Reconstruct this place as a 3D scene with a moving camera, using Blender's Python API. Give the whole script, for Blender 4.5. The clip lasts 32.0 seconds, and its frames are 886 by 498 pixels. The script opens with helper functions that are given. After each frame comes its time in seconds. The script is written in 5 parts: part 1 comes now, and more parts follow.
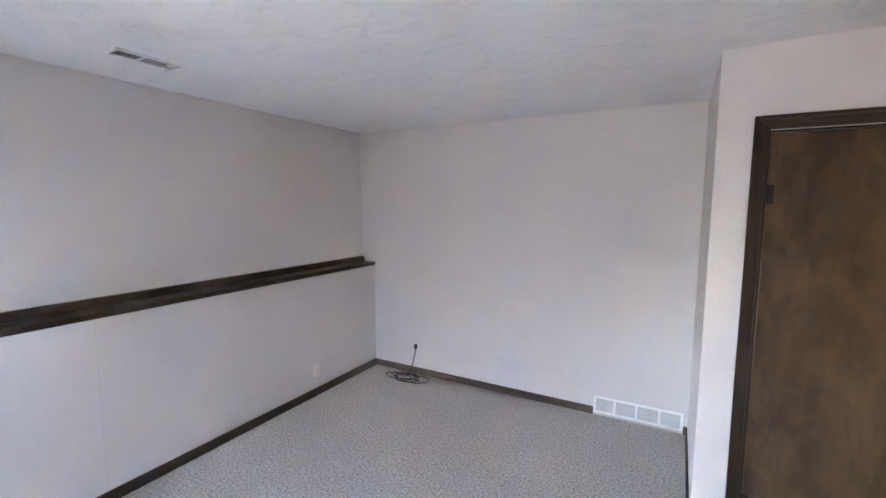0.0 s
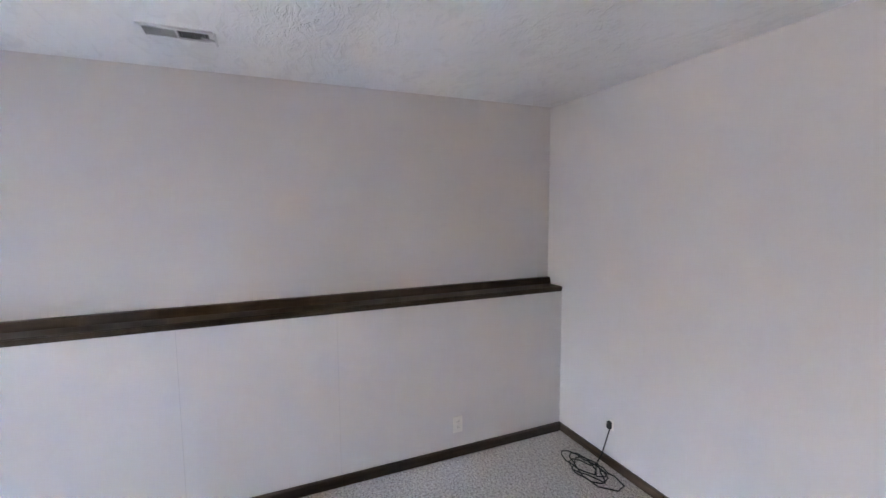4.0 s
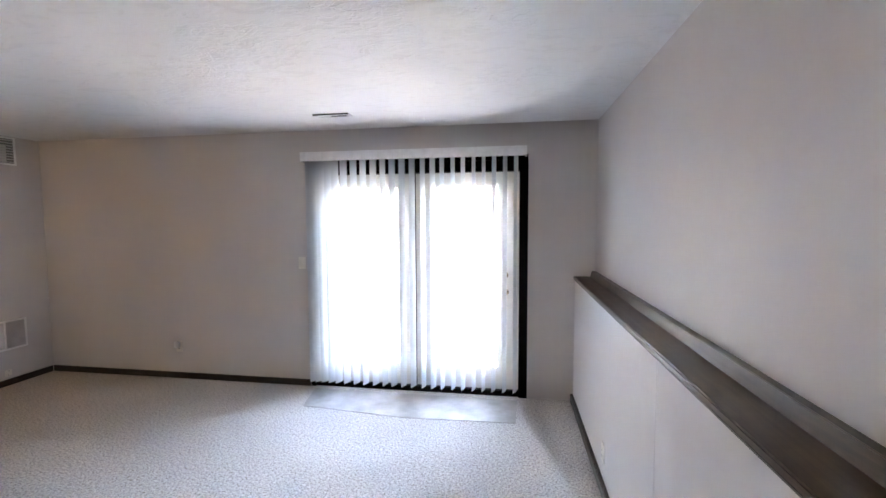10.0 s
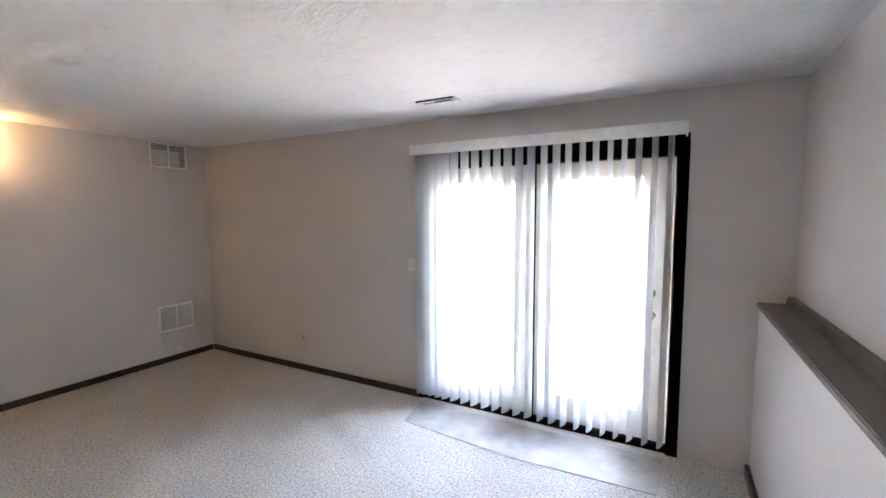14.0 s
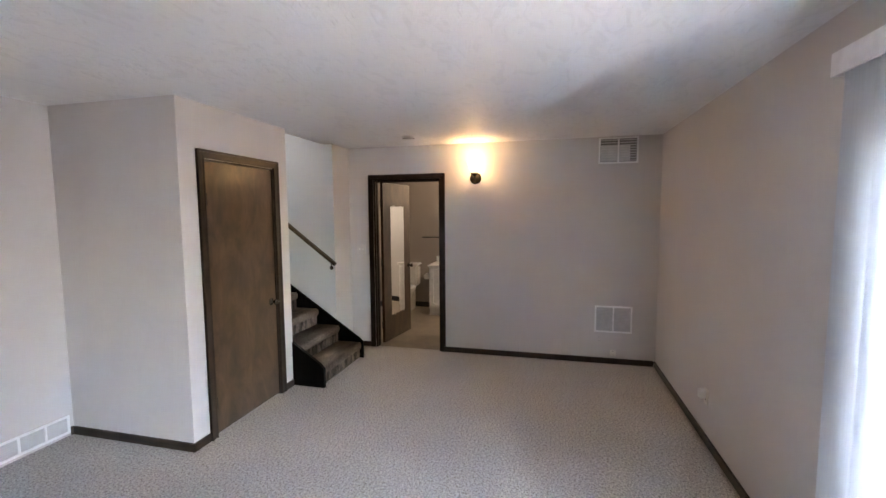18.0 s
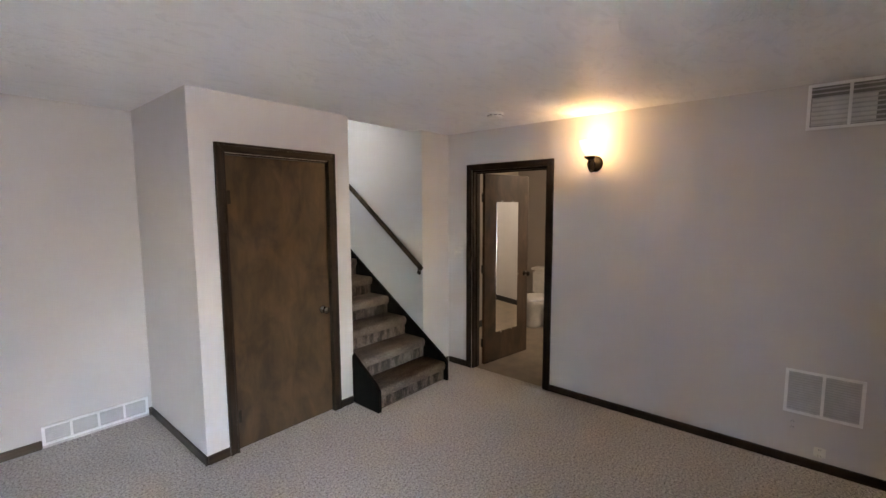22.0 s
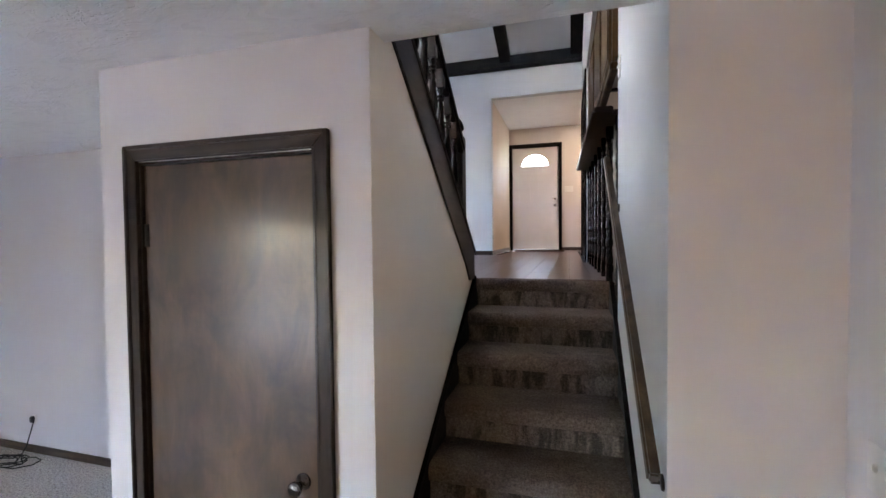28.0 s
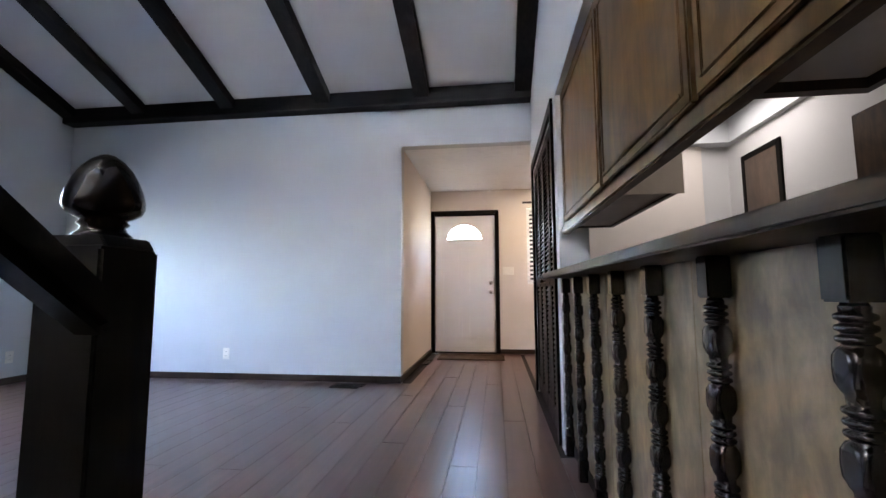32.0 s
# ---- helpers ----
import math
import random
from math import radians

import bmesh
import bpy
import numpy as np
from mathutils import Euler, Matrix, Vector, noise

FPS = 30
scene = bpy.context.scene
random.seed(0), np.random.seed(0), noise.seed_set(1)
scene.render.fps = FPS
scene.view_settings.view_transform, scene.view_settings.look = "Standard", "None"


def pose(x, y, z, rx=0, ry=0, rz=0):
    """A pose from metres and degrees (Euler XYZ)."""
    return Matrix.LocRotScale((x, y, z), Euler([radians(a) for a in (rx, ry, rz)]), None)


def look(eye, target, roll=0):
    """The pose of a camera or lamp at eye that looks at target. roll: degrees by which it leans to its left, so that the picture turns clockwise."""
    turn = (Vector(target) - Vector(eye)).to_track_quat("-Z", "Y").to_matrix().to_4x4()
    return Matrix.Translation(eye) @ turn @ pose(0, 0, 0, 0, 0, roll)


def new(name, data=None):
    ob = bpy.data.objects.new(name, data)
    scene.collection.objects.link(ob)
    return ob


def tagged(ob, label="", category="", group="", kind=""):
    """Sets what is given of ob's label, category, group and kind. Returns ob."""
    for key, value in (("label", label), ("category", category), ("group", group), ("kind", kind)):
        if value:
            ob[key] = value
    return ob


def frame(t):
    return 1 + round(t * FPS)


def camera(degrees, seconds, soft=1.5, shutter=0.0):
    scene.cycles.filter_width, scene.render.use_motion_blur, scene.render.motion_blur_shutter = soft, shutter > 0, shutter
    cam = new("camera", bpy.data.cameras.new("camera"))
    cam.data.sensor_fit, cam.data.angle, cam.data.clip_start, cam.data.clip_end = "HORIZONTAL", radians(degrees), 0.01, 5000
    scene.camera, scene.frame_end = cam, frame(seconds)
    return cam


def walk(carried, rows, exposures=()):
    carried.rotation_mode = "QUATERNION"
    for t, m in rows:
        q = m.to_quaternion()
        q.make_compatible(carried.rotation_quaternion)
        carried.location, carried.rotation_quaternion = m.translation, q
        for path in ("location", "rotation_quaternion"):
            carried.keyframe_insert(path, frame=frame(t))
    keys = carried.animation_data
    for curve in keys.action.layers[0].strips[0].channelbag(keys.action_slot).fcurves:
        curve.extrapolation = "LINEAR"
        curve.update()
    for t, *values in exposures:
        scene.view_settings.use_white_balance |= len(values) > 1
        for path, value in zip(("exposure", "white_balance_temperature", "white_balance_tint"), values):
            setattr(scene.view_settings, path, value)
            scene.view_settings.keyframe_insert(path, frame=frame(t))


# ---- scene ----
cam = camera(91.8, 32.0)
PATH = [
    (0.0, (0.39, 0.282, 1.729), (-0.574, 2.022, 1.52), 0.3),
    (0.5, (0.206, 0.242, 1.702), (-0.624, 2.052, 1.509), 0.6),
    (1.0, (0.053, 0.265, 1.737), (-0.688, 2.111, 1.53), 0.4),
    (1.5, (-0.041, 0.349, 1.716), (-0.768, 2.202, 1.516), 0.4),
    (2.0, (-0.035, 0.583, 1.707), (-0.811, 2.415, 1.51), 0.3),
    (2.5, (-0.055, 0.832, 1.709), (-1.041, 2.56, 1.506), 0.3),
    (4.5, (0.178, 2.068, 1.705), (-1.774, 2.459, 1.508), -0.4),
    (5.0, (-0.003, 2.273, 1.743), (-1.991, 2.305, 1.524), -0.4),
    (5.5, (-0.111, 2.517, 1.717), (-2.065, 2.149, 1.502), -0.6),
    (6.0, (-0.184, 2.709, 1.695), (-2.05, 2.019, 1.493), -0.9),
    (6.5, (-0.358, 2.89, 1.716), (-2.064, 1.866, 1.515), -1.0),
    (7.0, (-0.539, 3.055, 1.722), (-2.031, 1.737, 1.528), -0.9),
    (7.5, (-0.715, 3.144, 1.728), (-1.969, 1.599, 1.53), -1.0),
    (8.0, (-0.958, 3.108, 1.716), (-1.937, 1.374, 1.53), -0.9),
    (8.5, (-1.156, 3.074, 1.689), (-1.886, 1.219, 1.526), -1.1),
    (9.0, (-1.362, 3.131, 1.66), (-1.742, 1.173, 1.513), -0.79),
    (9.5, (-1.661, 3.142, 1.63), (-1.677, 1.147, 1.493), -0.34),
    (10.0, (-1.871, 3.092, 1.618), (-1.559, 1.121, 1.482), -0.28),
    (10.5, (-1.971, 3.133, 1.643), (-1.373, 1.23, 1.5), -0.11),
    (11.0, (-2.051, 3.181, 1.628), (-1.233, 1.361, 1.491), 0.16),
    (11.5, (-2.119, 3.237, 1.644), (-1.187, 1.473, 1.505), 0.44),
    (12.0, (-2.137, 3.278, 1.641), (-1.175, 1.529, 1.503), 0.31),
    (12.5, (-2.139, 3.222, 1.649), (-1.161, 1.483, 1.504), 0.29),
    (13.0, (-2.042, 3.083, 1.632), (-1.088, 1.331, 1.484), 0.17),
    (13.5, (-1.97, 2.807, 1.66), (-1.07, 1.029, 1.496), -0.13),
    (15.5, (-1.937, 1.42, 1.692), (-0.406, 0.145, 1.511), -0.5),
    (16, (-1.843, 1.172, 1.693), (-0.088, 0.23, 1.516), -0.5),
    (16.5, (-1.748, 0.973, 1.686), (0.154, 0.377, 1.522), -0.4),
    (17, (-1.71, 0.774, 1.675), (0.27, 0.535, 1.514), -0.4),
    (17.5, (-1.764, 0.525, 1.687), (0.233, 0.658, 1.512), -0.49),
    (18.0, (-1.876, 0.345, 1.675), (0.057, 0.827, 1.505), -0.4),
    (18.5, (-1.969, 0.019, 1.708), (-0.163, 0.858, 1.521), -0.1),
    (19, (-1.976, -0.126, 1.689), (-0.283, 0.922, 1.506), -0.0),
    (19.5, (-1.965, -0.211, 1.694), (-0.322, 0.915, 1.507), 0.0),
    (20, (-1.902, -0.26, 1.702), (-0.271, 0.883, 1.516), 0.0),
    (20.5, (-1.7, -0.225, 1.707), (-0.072, 0.922, 1.52), -0.0),
    (21, (-1.354, -0.199, 1.751), (0.263, 0.961, 1.55), -0.1),
    (21.5, (-0.941, -0.225, 1.74), (0.654, 0.966, 1.539), -0.1),
    (22, (-0.533, -0.191, 1.718), (0.985, 1.095, 1.518), -0.2),
    (22.5, (-0.11, -0.187, 1.72), (1.273, 1.245, 1.532), -0.4),
    (23, (0.29, -0.19, 1.722), (1.449, 1.429, 1.527), -0.4),
    (23.5, (0.637, -0.163, 1.714), (1.544, 1.609, 1.518), -0.4),
    (24, (0.98, -0.129, 1.714), (1.63, 1.753, 1.525), -0.4),
    (24.5, (1.33, -0.135, 1.69), (1.67, 1.828, 1.512), -0.5),
    (25, (1.676, -0.081, 1.698), (1.67, 1.911, 1.518), -0.5),
    (25.5, (1.927, 0.004, 1.715), (1.617, 1.972, 1.539), -0.4),
    (27.5, (2.379, 1.048, 1.743), (1.812, 2.964, 1.651), -0.6),
    (28, (2.368, 1.447, 1.763), (1.804, 3.365, 1.706), -0.6),
    (28.5, (2.323, 1.802, 1.773), (1.819, 3.738, 1.77), -0.4),
    (29.0, (2.303, 2.178, 1.798), (1.885, 4.132, 1.871), -0.4),
    (29.5, (2.291, 2.517, 1.83), (1.915, 4.474, 1.999), -0.2),
    (30.0, (2.243, 2.823, 1.912), (1.913, 4.781, 2.149), -0.2),
    (30.5, (2.23, 3.071, 2.026), (1.93, 5.031, 2.294), -0.2),
    (31.0, (2.212, 3.29, 2.126), (1.933, 5.25, 2.411), -0.2),
    (31.5, (2.177, 3.511, 2.242), (1.922, 5.475, 2.519), 0.1),
    (32.0, (2.182, 3.739, 2.367), (1.94, 5.714, 2.562), -0.2),
]
EXPOSURES = [(0.0, 6.70, 7350, 20), (5.0, 6.74, 7500, 20), (8.0, 6.62, 7750, 20), (12.0, 6.58, 8050, 20), (16.0, 6.54, 8450, 20), (18.0, 6.56, 7950, 21), (20.0, 6.58, 7650, 20), (22.0, 6.42, 8250, 21), (23.0, 6.42, 8400, 21), (25.0, 6.56, 7500, 21), (28.0, 6.57, 6950, 20), (29.0, 6.54, 6700, 19), (30.5, 6.50, 6650, 18), (32.0, 6.56, 6700, 18)]
walk(cam, [(t, look(eye, target, roll)) for t, eye, target, roll in PATH], EXPOSURES)

# ---- world, sun and daylight ----
world = bpy.data.worlds.new("world")
scene.world = world
world.use_nodes = True
wnt = world.node_tree
wnt.nodes.clear()
sky = wnt.nodes.new("ShaderNodeTexSky")
sky.sky_type = "NISHITA"
sky.sun_disc = False
sky.sun_elevation = radians(38)
sky.sun_rotation = radians(86)
wbg = wnt.nodes.new("ShaderNodeBackground")
wbg.inputs["Strength"].default_value = 0.15
wout = wnt.nodes.new("ShaderNodeOutputWorld")
wnt.links.new(sky.outputs["Color"], wbg.inputs["Color"])
wnt.links.new(wbg.outputs["Background"], wout.inputs["Surface"])

sun_data = bpy.data.lights.new("sun", "SUN")
sun_data.energy, sun_data.angle, sun_data.color = 3.0, radians(0.5), (1.0, 0.96, 0.90)
sun = new("sun", sun_data)
# the sun stands in the east, along the garden doors' wall, so that no beam enters
sun.matrix_world = look((20, 1.5, 16), (0.0, 0.0, 0.0))


def area_lamp(name, centre, target, w, h, watts, color, spread=180):
    data = bpy.data.lights.new(name, "AREA")
    data.spread = radians(spread)
    data.shape, data.size, data.size_y, data.energy, data.color = "RECTANGLE", w, h, watts, color
    ob = new(name, data)
    ob.matrix_world = look(centre, target)
    return ob


def point_lamp(name, place, watts, color, radius=0.03):
    data = bpy.data.lights.new(name, "POINT")
    data.energy, data.color, data.shadow_soft_size = watts, color, radius
    ob = new(name, data)
    ob.location = place
    return ob


DAY = (0.64, 0.80, 1.0)
WARM = (1.0, 0.69, 0.36)
# daylight in the openings: the garden doors, the living room's west window, the foyer window
area_lamp("sky_through_living_window", (-2.76, 6.205, 3.06), (0.0, 6.0, 1.2), 1.95, 1.15, 0.47, DAY, 150)
# lamps: sconce, vanity and kitchen tube; the other ceiling lamps are added
point_lamp("sconce_bulb", (2.90, 1.17, 2.185), 0.060, WARM, 0.045)
# Added fill that brightens the bathroom's south end; its source is unseen.
point_lamp("bathroom_ceiling_bulb", (4.20, 0.75, 2.33), 0.46, (1.0, 0.93, 0.83), 0.10)
point_lamp("vanity_bulb", (5.18, 1.62, 2.03), 0.055, (1.0, 0.74, 0.48), 0.05)
area_lamp("kitchen_tube_light", (3.82, 7.2, 3.86), (3.82, 7.2, 1.0), 0.7, 0.7, 0.085, (1.0, 0.98, 0.95))
# Added fill that lights the hanging cabinets from the kitchen's south half.
point_lamp("kitchen_bulb", (3.20, 4.95, 3.64), 0.075, (1.0, 0.93, 0.84), 0.08)
# Added fill for the entry hall; no such source is in view.
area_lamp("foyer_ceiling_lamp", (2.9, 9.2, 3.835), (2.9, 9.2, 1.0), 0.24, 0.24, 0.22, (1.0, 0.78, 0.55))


# ---- materials ----
def base_mat(name, rough=0.6, metal=0.0, spec=0.5):
    m = bpy.data.materials.new(name)
    m.use_nodes = True
    nt = m.node_tree
    b = nt.nodes["Principled BSDF"]
    b.inputs["Roughness"].default_value = rough
    b.inputs["Metallic"].default_value = metal
    b.inputs["Specular IOR Level"].default_value = spec
    return m, nt, b


def coords(nt, scale=(1, 1, 1), shuffle=False):
    tc = nt.nodes.new("ShaderNodeTexCoord")
    mp = nt.nodes.new("ShaderNodeMapping")
    mp.inputs["Scale"].default_value = scale
    nt.links.new(tc.outputs["Object"], mp.inputs["Vector"])
    if shuffle:
        oi = nt.nodes.new("ShaderNodeObjectInfo")
        mul = nt.nodes.new("ShaderNodeMath")
        mul.operation = "MULTIPLY"
        mul.inputs[1].default_value = 37.0
        nt.links.new(oi.outputs["Random"], mul.inputs[0])
        nt.links.new(mul.outputs[0], mp.inputs["Location"])
    return mp.outputs["Vector"]


def noise_tex(nt, vec, scale, detail=3.0, rough=0.55, distort=0.0):
    n = nt.nodes.new("ShaderNodeTexNoise")
    n.inputs["Scale"].default_value = scale
    n.inputs["Detail"].default_value = detail
    n.inputs["Roughness"].default_value = rough
    n.inputs["Distortion"].default_value = distort
    nt.links.new(vec, n.inputs["Vector"])
    return n.outputs["Fac"]


def ramp(nt, fac, stops):
    r = nt.nodes.new("ShaderNodeValToRGB")
    el = r.color_ramp.elements
    while len(el) < len(stops):
        el.new(0.5)
    for e, (p, c) in zip(el, stops):
        e.position = p
        e.color = (*c, 1) if len(c) == 3 else c
    nt.links.new(fac, r.inputs["Fac"])
    return r.outputs["Color"]


def mixed(nt, fac, a, b, blend="MIX"):
    m = nt.nodes.new("ShaderNodeMix")
    m.data_type = "RGBA"
    m.blend_type = blend
    for sock, v in ((m.inputs["Factor"], fac), (m.inputs["A"], a), (m.inputs["B"], b)):
        if isinstance(v, (int, float)):
            sock.default_value = v
        elif isinstance(v, tuple):
            sock.default_value = (*v, 1)
        else:
            nt.links.new(v, sock)
    return m.outputs["Result"]


def bump(nt, b, height, strength, dist):
    bp = nt.nodes.new("ShaderNodeBump")
    bp.inputs["Strength"].default_value = strength
    bp.inputs["Distance"].default_value = dist
    nt.links.new(height, bp.inputs["Height"])
    nt.links.new(bp.outputs["Normal"], b.inputs["Normal"])


def paint(name, c, rough=0.55, mottle=0.03, grain=0.12, spec=0.4):
    """Rolled wall paint: faint large stains and fine roller grain."""
    m, nt, b = base_mat(name, rough, 0.0, spec)
    v = coords(nt)
    big = noise_tex(nt, v, 1.3, 4.0)
    lo, hi = tuple(x * (1 - mottle) for x in c), tuple(min(1, x * (1 + mottle)) for x in c)
    col = ramp(nt, big, [(0.3, lo), (0.7, hi)])
    nt.links.new(col, b.inputs["Base Color"])
    fine = noise_tex(nt, v, 160.0, 2.0)
    bump(nt, b, fine, grain, 0.002)
    return m


def wood(name, dark, light, rough=0.4, along="z", blotch=0.5, shuffle=False, spec=0.4, grain=9.0, sheen=0.0, pull=0.07, spot=3.4, swirl=1.0, knots=0.0):
    """Stained wood: grain stretched along one axis, over large blotches of stain."""
    m, nt, b = base_mat(name, rough, 0.0, spec)
    s = {"x": (pull, 1, 1), "y": (1, pull, 1), "z": (1, 1, pull)}[along]
    v = coords(nt, s, shuffle)
    fine = noise_tex(nt, v, grain * 6, 4.0, 0.6, 0.6)
    rings = noise_tex(nt, v, grain, 3.0, 0.6, 2.2 * swirl)
    both = mixed(nt, 0.5, rings, fine)
    col = ramp(nt, both, [(0.36, dark), (0.64, light)])
    if blotch:
        v2 = coords(nt, (1, 1, 0.55) if along == "z" else (1, 1, 1), shuffle)
        spots = noise_tex(nt, v2, spot, 5.0, 0.62, 0.9 * swirl)
        shade = ramp(nt, spots, [(0.38, (1 - blotch,) * 3), (0.62, (1.0 + blotch * 0.35,) * 3)])
        col = mixed(nt, 1.0, col, shade, "MULTIPLY")
    if knots:
        cell = nt.nodes.new("ShaderNodeTexVoronoi")
        cell.inputs["Scale"].default_value = knots
        bent = mixed(nt, 0.035, coords(nt, (1, 1, 0.7)), fine)
        nt.links.new(bent, cell.inputs["Vector"])
        dark_spot = ramp(nt, cell.outputs["Distance"], [(0.0, (0.30,) * 3), (0.035, (0.50,) * 3), (0.055, (0.82,) * 3), (0.075, (0.68,) * 3), (0.15, (1.0,) * 3)])
        col = mixed(nt, 1.0, col, dark_spot, "MULTIPLY")
    nt.links.new(col, b.inputs["Base Color"])
    rr = ramp(nt, rings, [(0.3, (rough * 0.92,) * 3), (0.7, (min(1, rough * 1.1),) * 3)])
    nt.links.new(rr, b.inputs["Roughness"])
    if sheen:
        b.inputs["Coat Weight"].default_value = sheen
        b.inputs["Coat Roughness"].default_value = 0.18
    bump(nt, b, fine, 0.12, 0.002)
    return m


def plain(name, c, rough=0.5, metal=0.0, vary=0.08, scale=14.0, spec=0.5):
    m, nt, b = base_mat(name, rough, metal, spec)
    v = coords(nt)
    n = noise_tex(nt, v, scale, 4.0)
    nt.links.new(ramp(nt, n, [(0.3, tuple(x * (1 - vary) for x in c)), (0.7, tuple(min(1, x * (1 + vary)) for x in c))]), b.inputs["Base Color"])
    nt.links.new(ramp(nt, n, [(0.3, (rough * 0.85,) * 3), (0.7, (min(1, rough * 1.15),) * 3)]), b.inputs["Roughness"])
    return m


def carpet(name, stops, scale, depth, stain=0.1, pull=(1.7, 1.7, 1.7), edge=(0.3, 0.7)):
    """Looped pile: speckled yarn in small tufts and larger clumps, bumpy, with worn patches."""
    m, nt, b = base_mat(name, 0.95, 0.0, 0.1)
    v = coords(nt)
    loops = nt.nodes.new("ShaderNodeTexVoronoi")
    loops.inputs["Scale"].default_value = scale
    nt.links.new(v, loops.inputs["Vector"])
    specks = noise_tex(nt, v, scale * 0.60, 2.0, 0.6)
    clumps = noise_tex(nt, v, scale * 0.33, 2.0, 0.6)
    yarn = mixed(nt, 0.42, specks, clumps)
    col = ramp(nt, yarn, stops)
    worn = noise_tex(nt, coords(nt, pull), 1.0, 4.0, 0.6)
    shade = ramp(nt, worn, [(edge[0], (1 - stain,) * 3), (edge[1], (1.0,) * 3)])
    col = mixed(nt, 1.0, col, shade, "MULTIPLY")
    # Shade between the loops is painted in: colour darkens away from each centre.
    gap_shade = ramp(nt, loops.outputs["Distance"], [(0.0, (1.0,) * 3), (0.75, (0.55,) * 3)])
    col = mixed(nt, 0.3, col, gap_shade, "MULTIPLY")
    nt.links.new(col, b.inputs["Base Color"])
    hgt = ramp(nt, loops.outputs["Distance"], [(0.0, (1, 1, 1)), (0.8, (0, 0, 0))])
    bump(nt, b, mixed(nt, 0.55, hgt, ramp(nt, yarn, [(0.36, (0.0,) * 3), (0.64, (1.0,) * 3)])), 0.9, depth)
    return m


def knockdown(name, c):
    """Skip-trowelled ceiling plaster: smeared flakes with raised lips, some patches left smooth."""
    m, nt, b = base_mat(name, 0.55, 0.0, 0.35)
    v = coords(nt, (1.0, 2.1, 1.0))
    sweep = noise_tex(nt, v, 4.2, 4.0, 0.55, 1.9)
    flakes = ramp(nt, sweep, [(0.40, (0.0,) * 3), (0.445, (0.85,) * 3), (0.50, (0.55,) * 3), (0.555, (0.6,) * 3), (0.585, (1.0,) * 3)])
    lips = noise_tex(nt, v, 11.0, 3.0, 0.55, 1.3)
    lips = ramp(nt, lips, [(0.46, (0.0,) * 3), (0.54, (1.0,) * 3)])
    rough_ = mixed(nt, 0.30, flakes, lips)
    calm = ramp(nt, noise_tex(nt, coords(nt), 1.7, 2.0), [(0.40, (0.15,) * 3), (0.60, (1.0,) * 3)])
    hgt = mixed(nt, 1.0, rough_, calm, "MULTIPLY")
    bump(nt, b, hgt, 0.55, 0.009)
    big = noise_tex(nt, coords(nt), 0.9, 3.0)
    base = ramp(nt, big, [(0.3, tuple(x * 0.95 for x in c)), (0.7, c)])
    # Slightly darker where the sweep noise is low.
    low_tone = ramp(nt, sweep, [(0.38, (0.95,) * 3), (0.46, (1.0,) * 3)])
    nt.links.new(mixed(nt, 1.0, base, low_tone, "MULTIPLY"), b.inputs["Base Color"])
    return m


def glow(name, c, strength):
    m = bpy.data.materials.new(name)
    m.use_nodes = True
    b = m.node_tree.nodes["Principled BSDF"]
    b.inputs["Base Color"].default_value = (0.9, 0.9, 0.88, 1)
    b.inputs["Emission Color"].default_value = (*c, 1)
    b.inputs["Emission Strength"].default_value = strength
    return m


def sheer(name, c, clear, back=0.05):
    """Thin fabric vane: part see-through, part glowing with the light behind it."""
    m = bpy.data.materials.new(name)
    m.use_nodes = True
    nt = m.node_tree
    nt.nodes.clear()
    out = nt.nodes.new("ShaderNodeOutputMaterial")
    dif, tra, see = (nt.nodes.new(k) for k in ("ShaderNodeBsdfDiffuse", "ShaderNodeBsdfTranslucent", "ShaderNodeBsdfTransparent"))
    v = coords(nt, (90, 90, 1.5))
    n = noise_tex(nt, v, 3.0, 2.0)
    col = ramp(nt, n, [(0.3, tuple(x * 0.94 for x in c)), (0.7, c)])
    nt.links.new(col, dif.inputs["Color"])
    nt.links.new(col, tra.inputs["Color"])
    a, bmix = nt.nodes.new("ShaderNodeMixShader"), nt.nodes.new("ShaderNodeMixShader")
    a.inputs["Fac"].default_value = back
    nt.links.new(dif.outputs[0], a.inputs[1])
    nt.links.new(tra.outputs[0], a.inputs[2])
    bmix.inputs["Fac"].default_value = clear
    nt.links.new(a.outputs[0], bmix.inputs[1])
    nt.links.new(see.outputs[0], bmix.inputs[2])
    nt.links.new(bmix.outputs[0], out.inputs["Surface"])
    return m


def clear_glass(name, rough=0.0):
    m, nt, b = base_mat(name, rough, 0.0, 0.5)
    b.inputs["Base Color"].default_value = (0.96, 0.98, 0.97, 1)
    b.inputs["Transmission Weight"].default_value = 1.0
    b.inputs["IOR"].default_value = 1.1
    return m


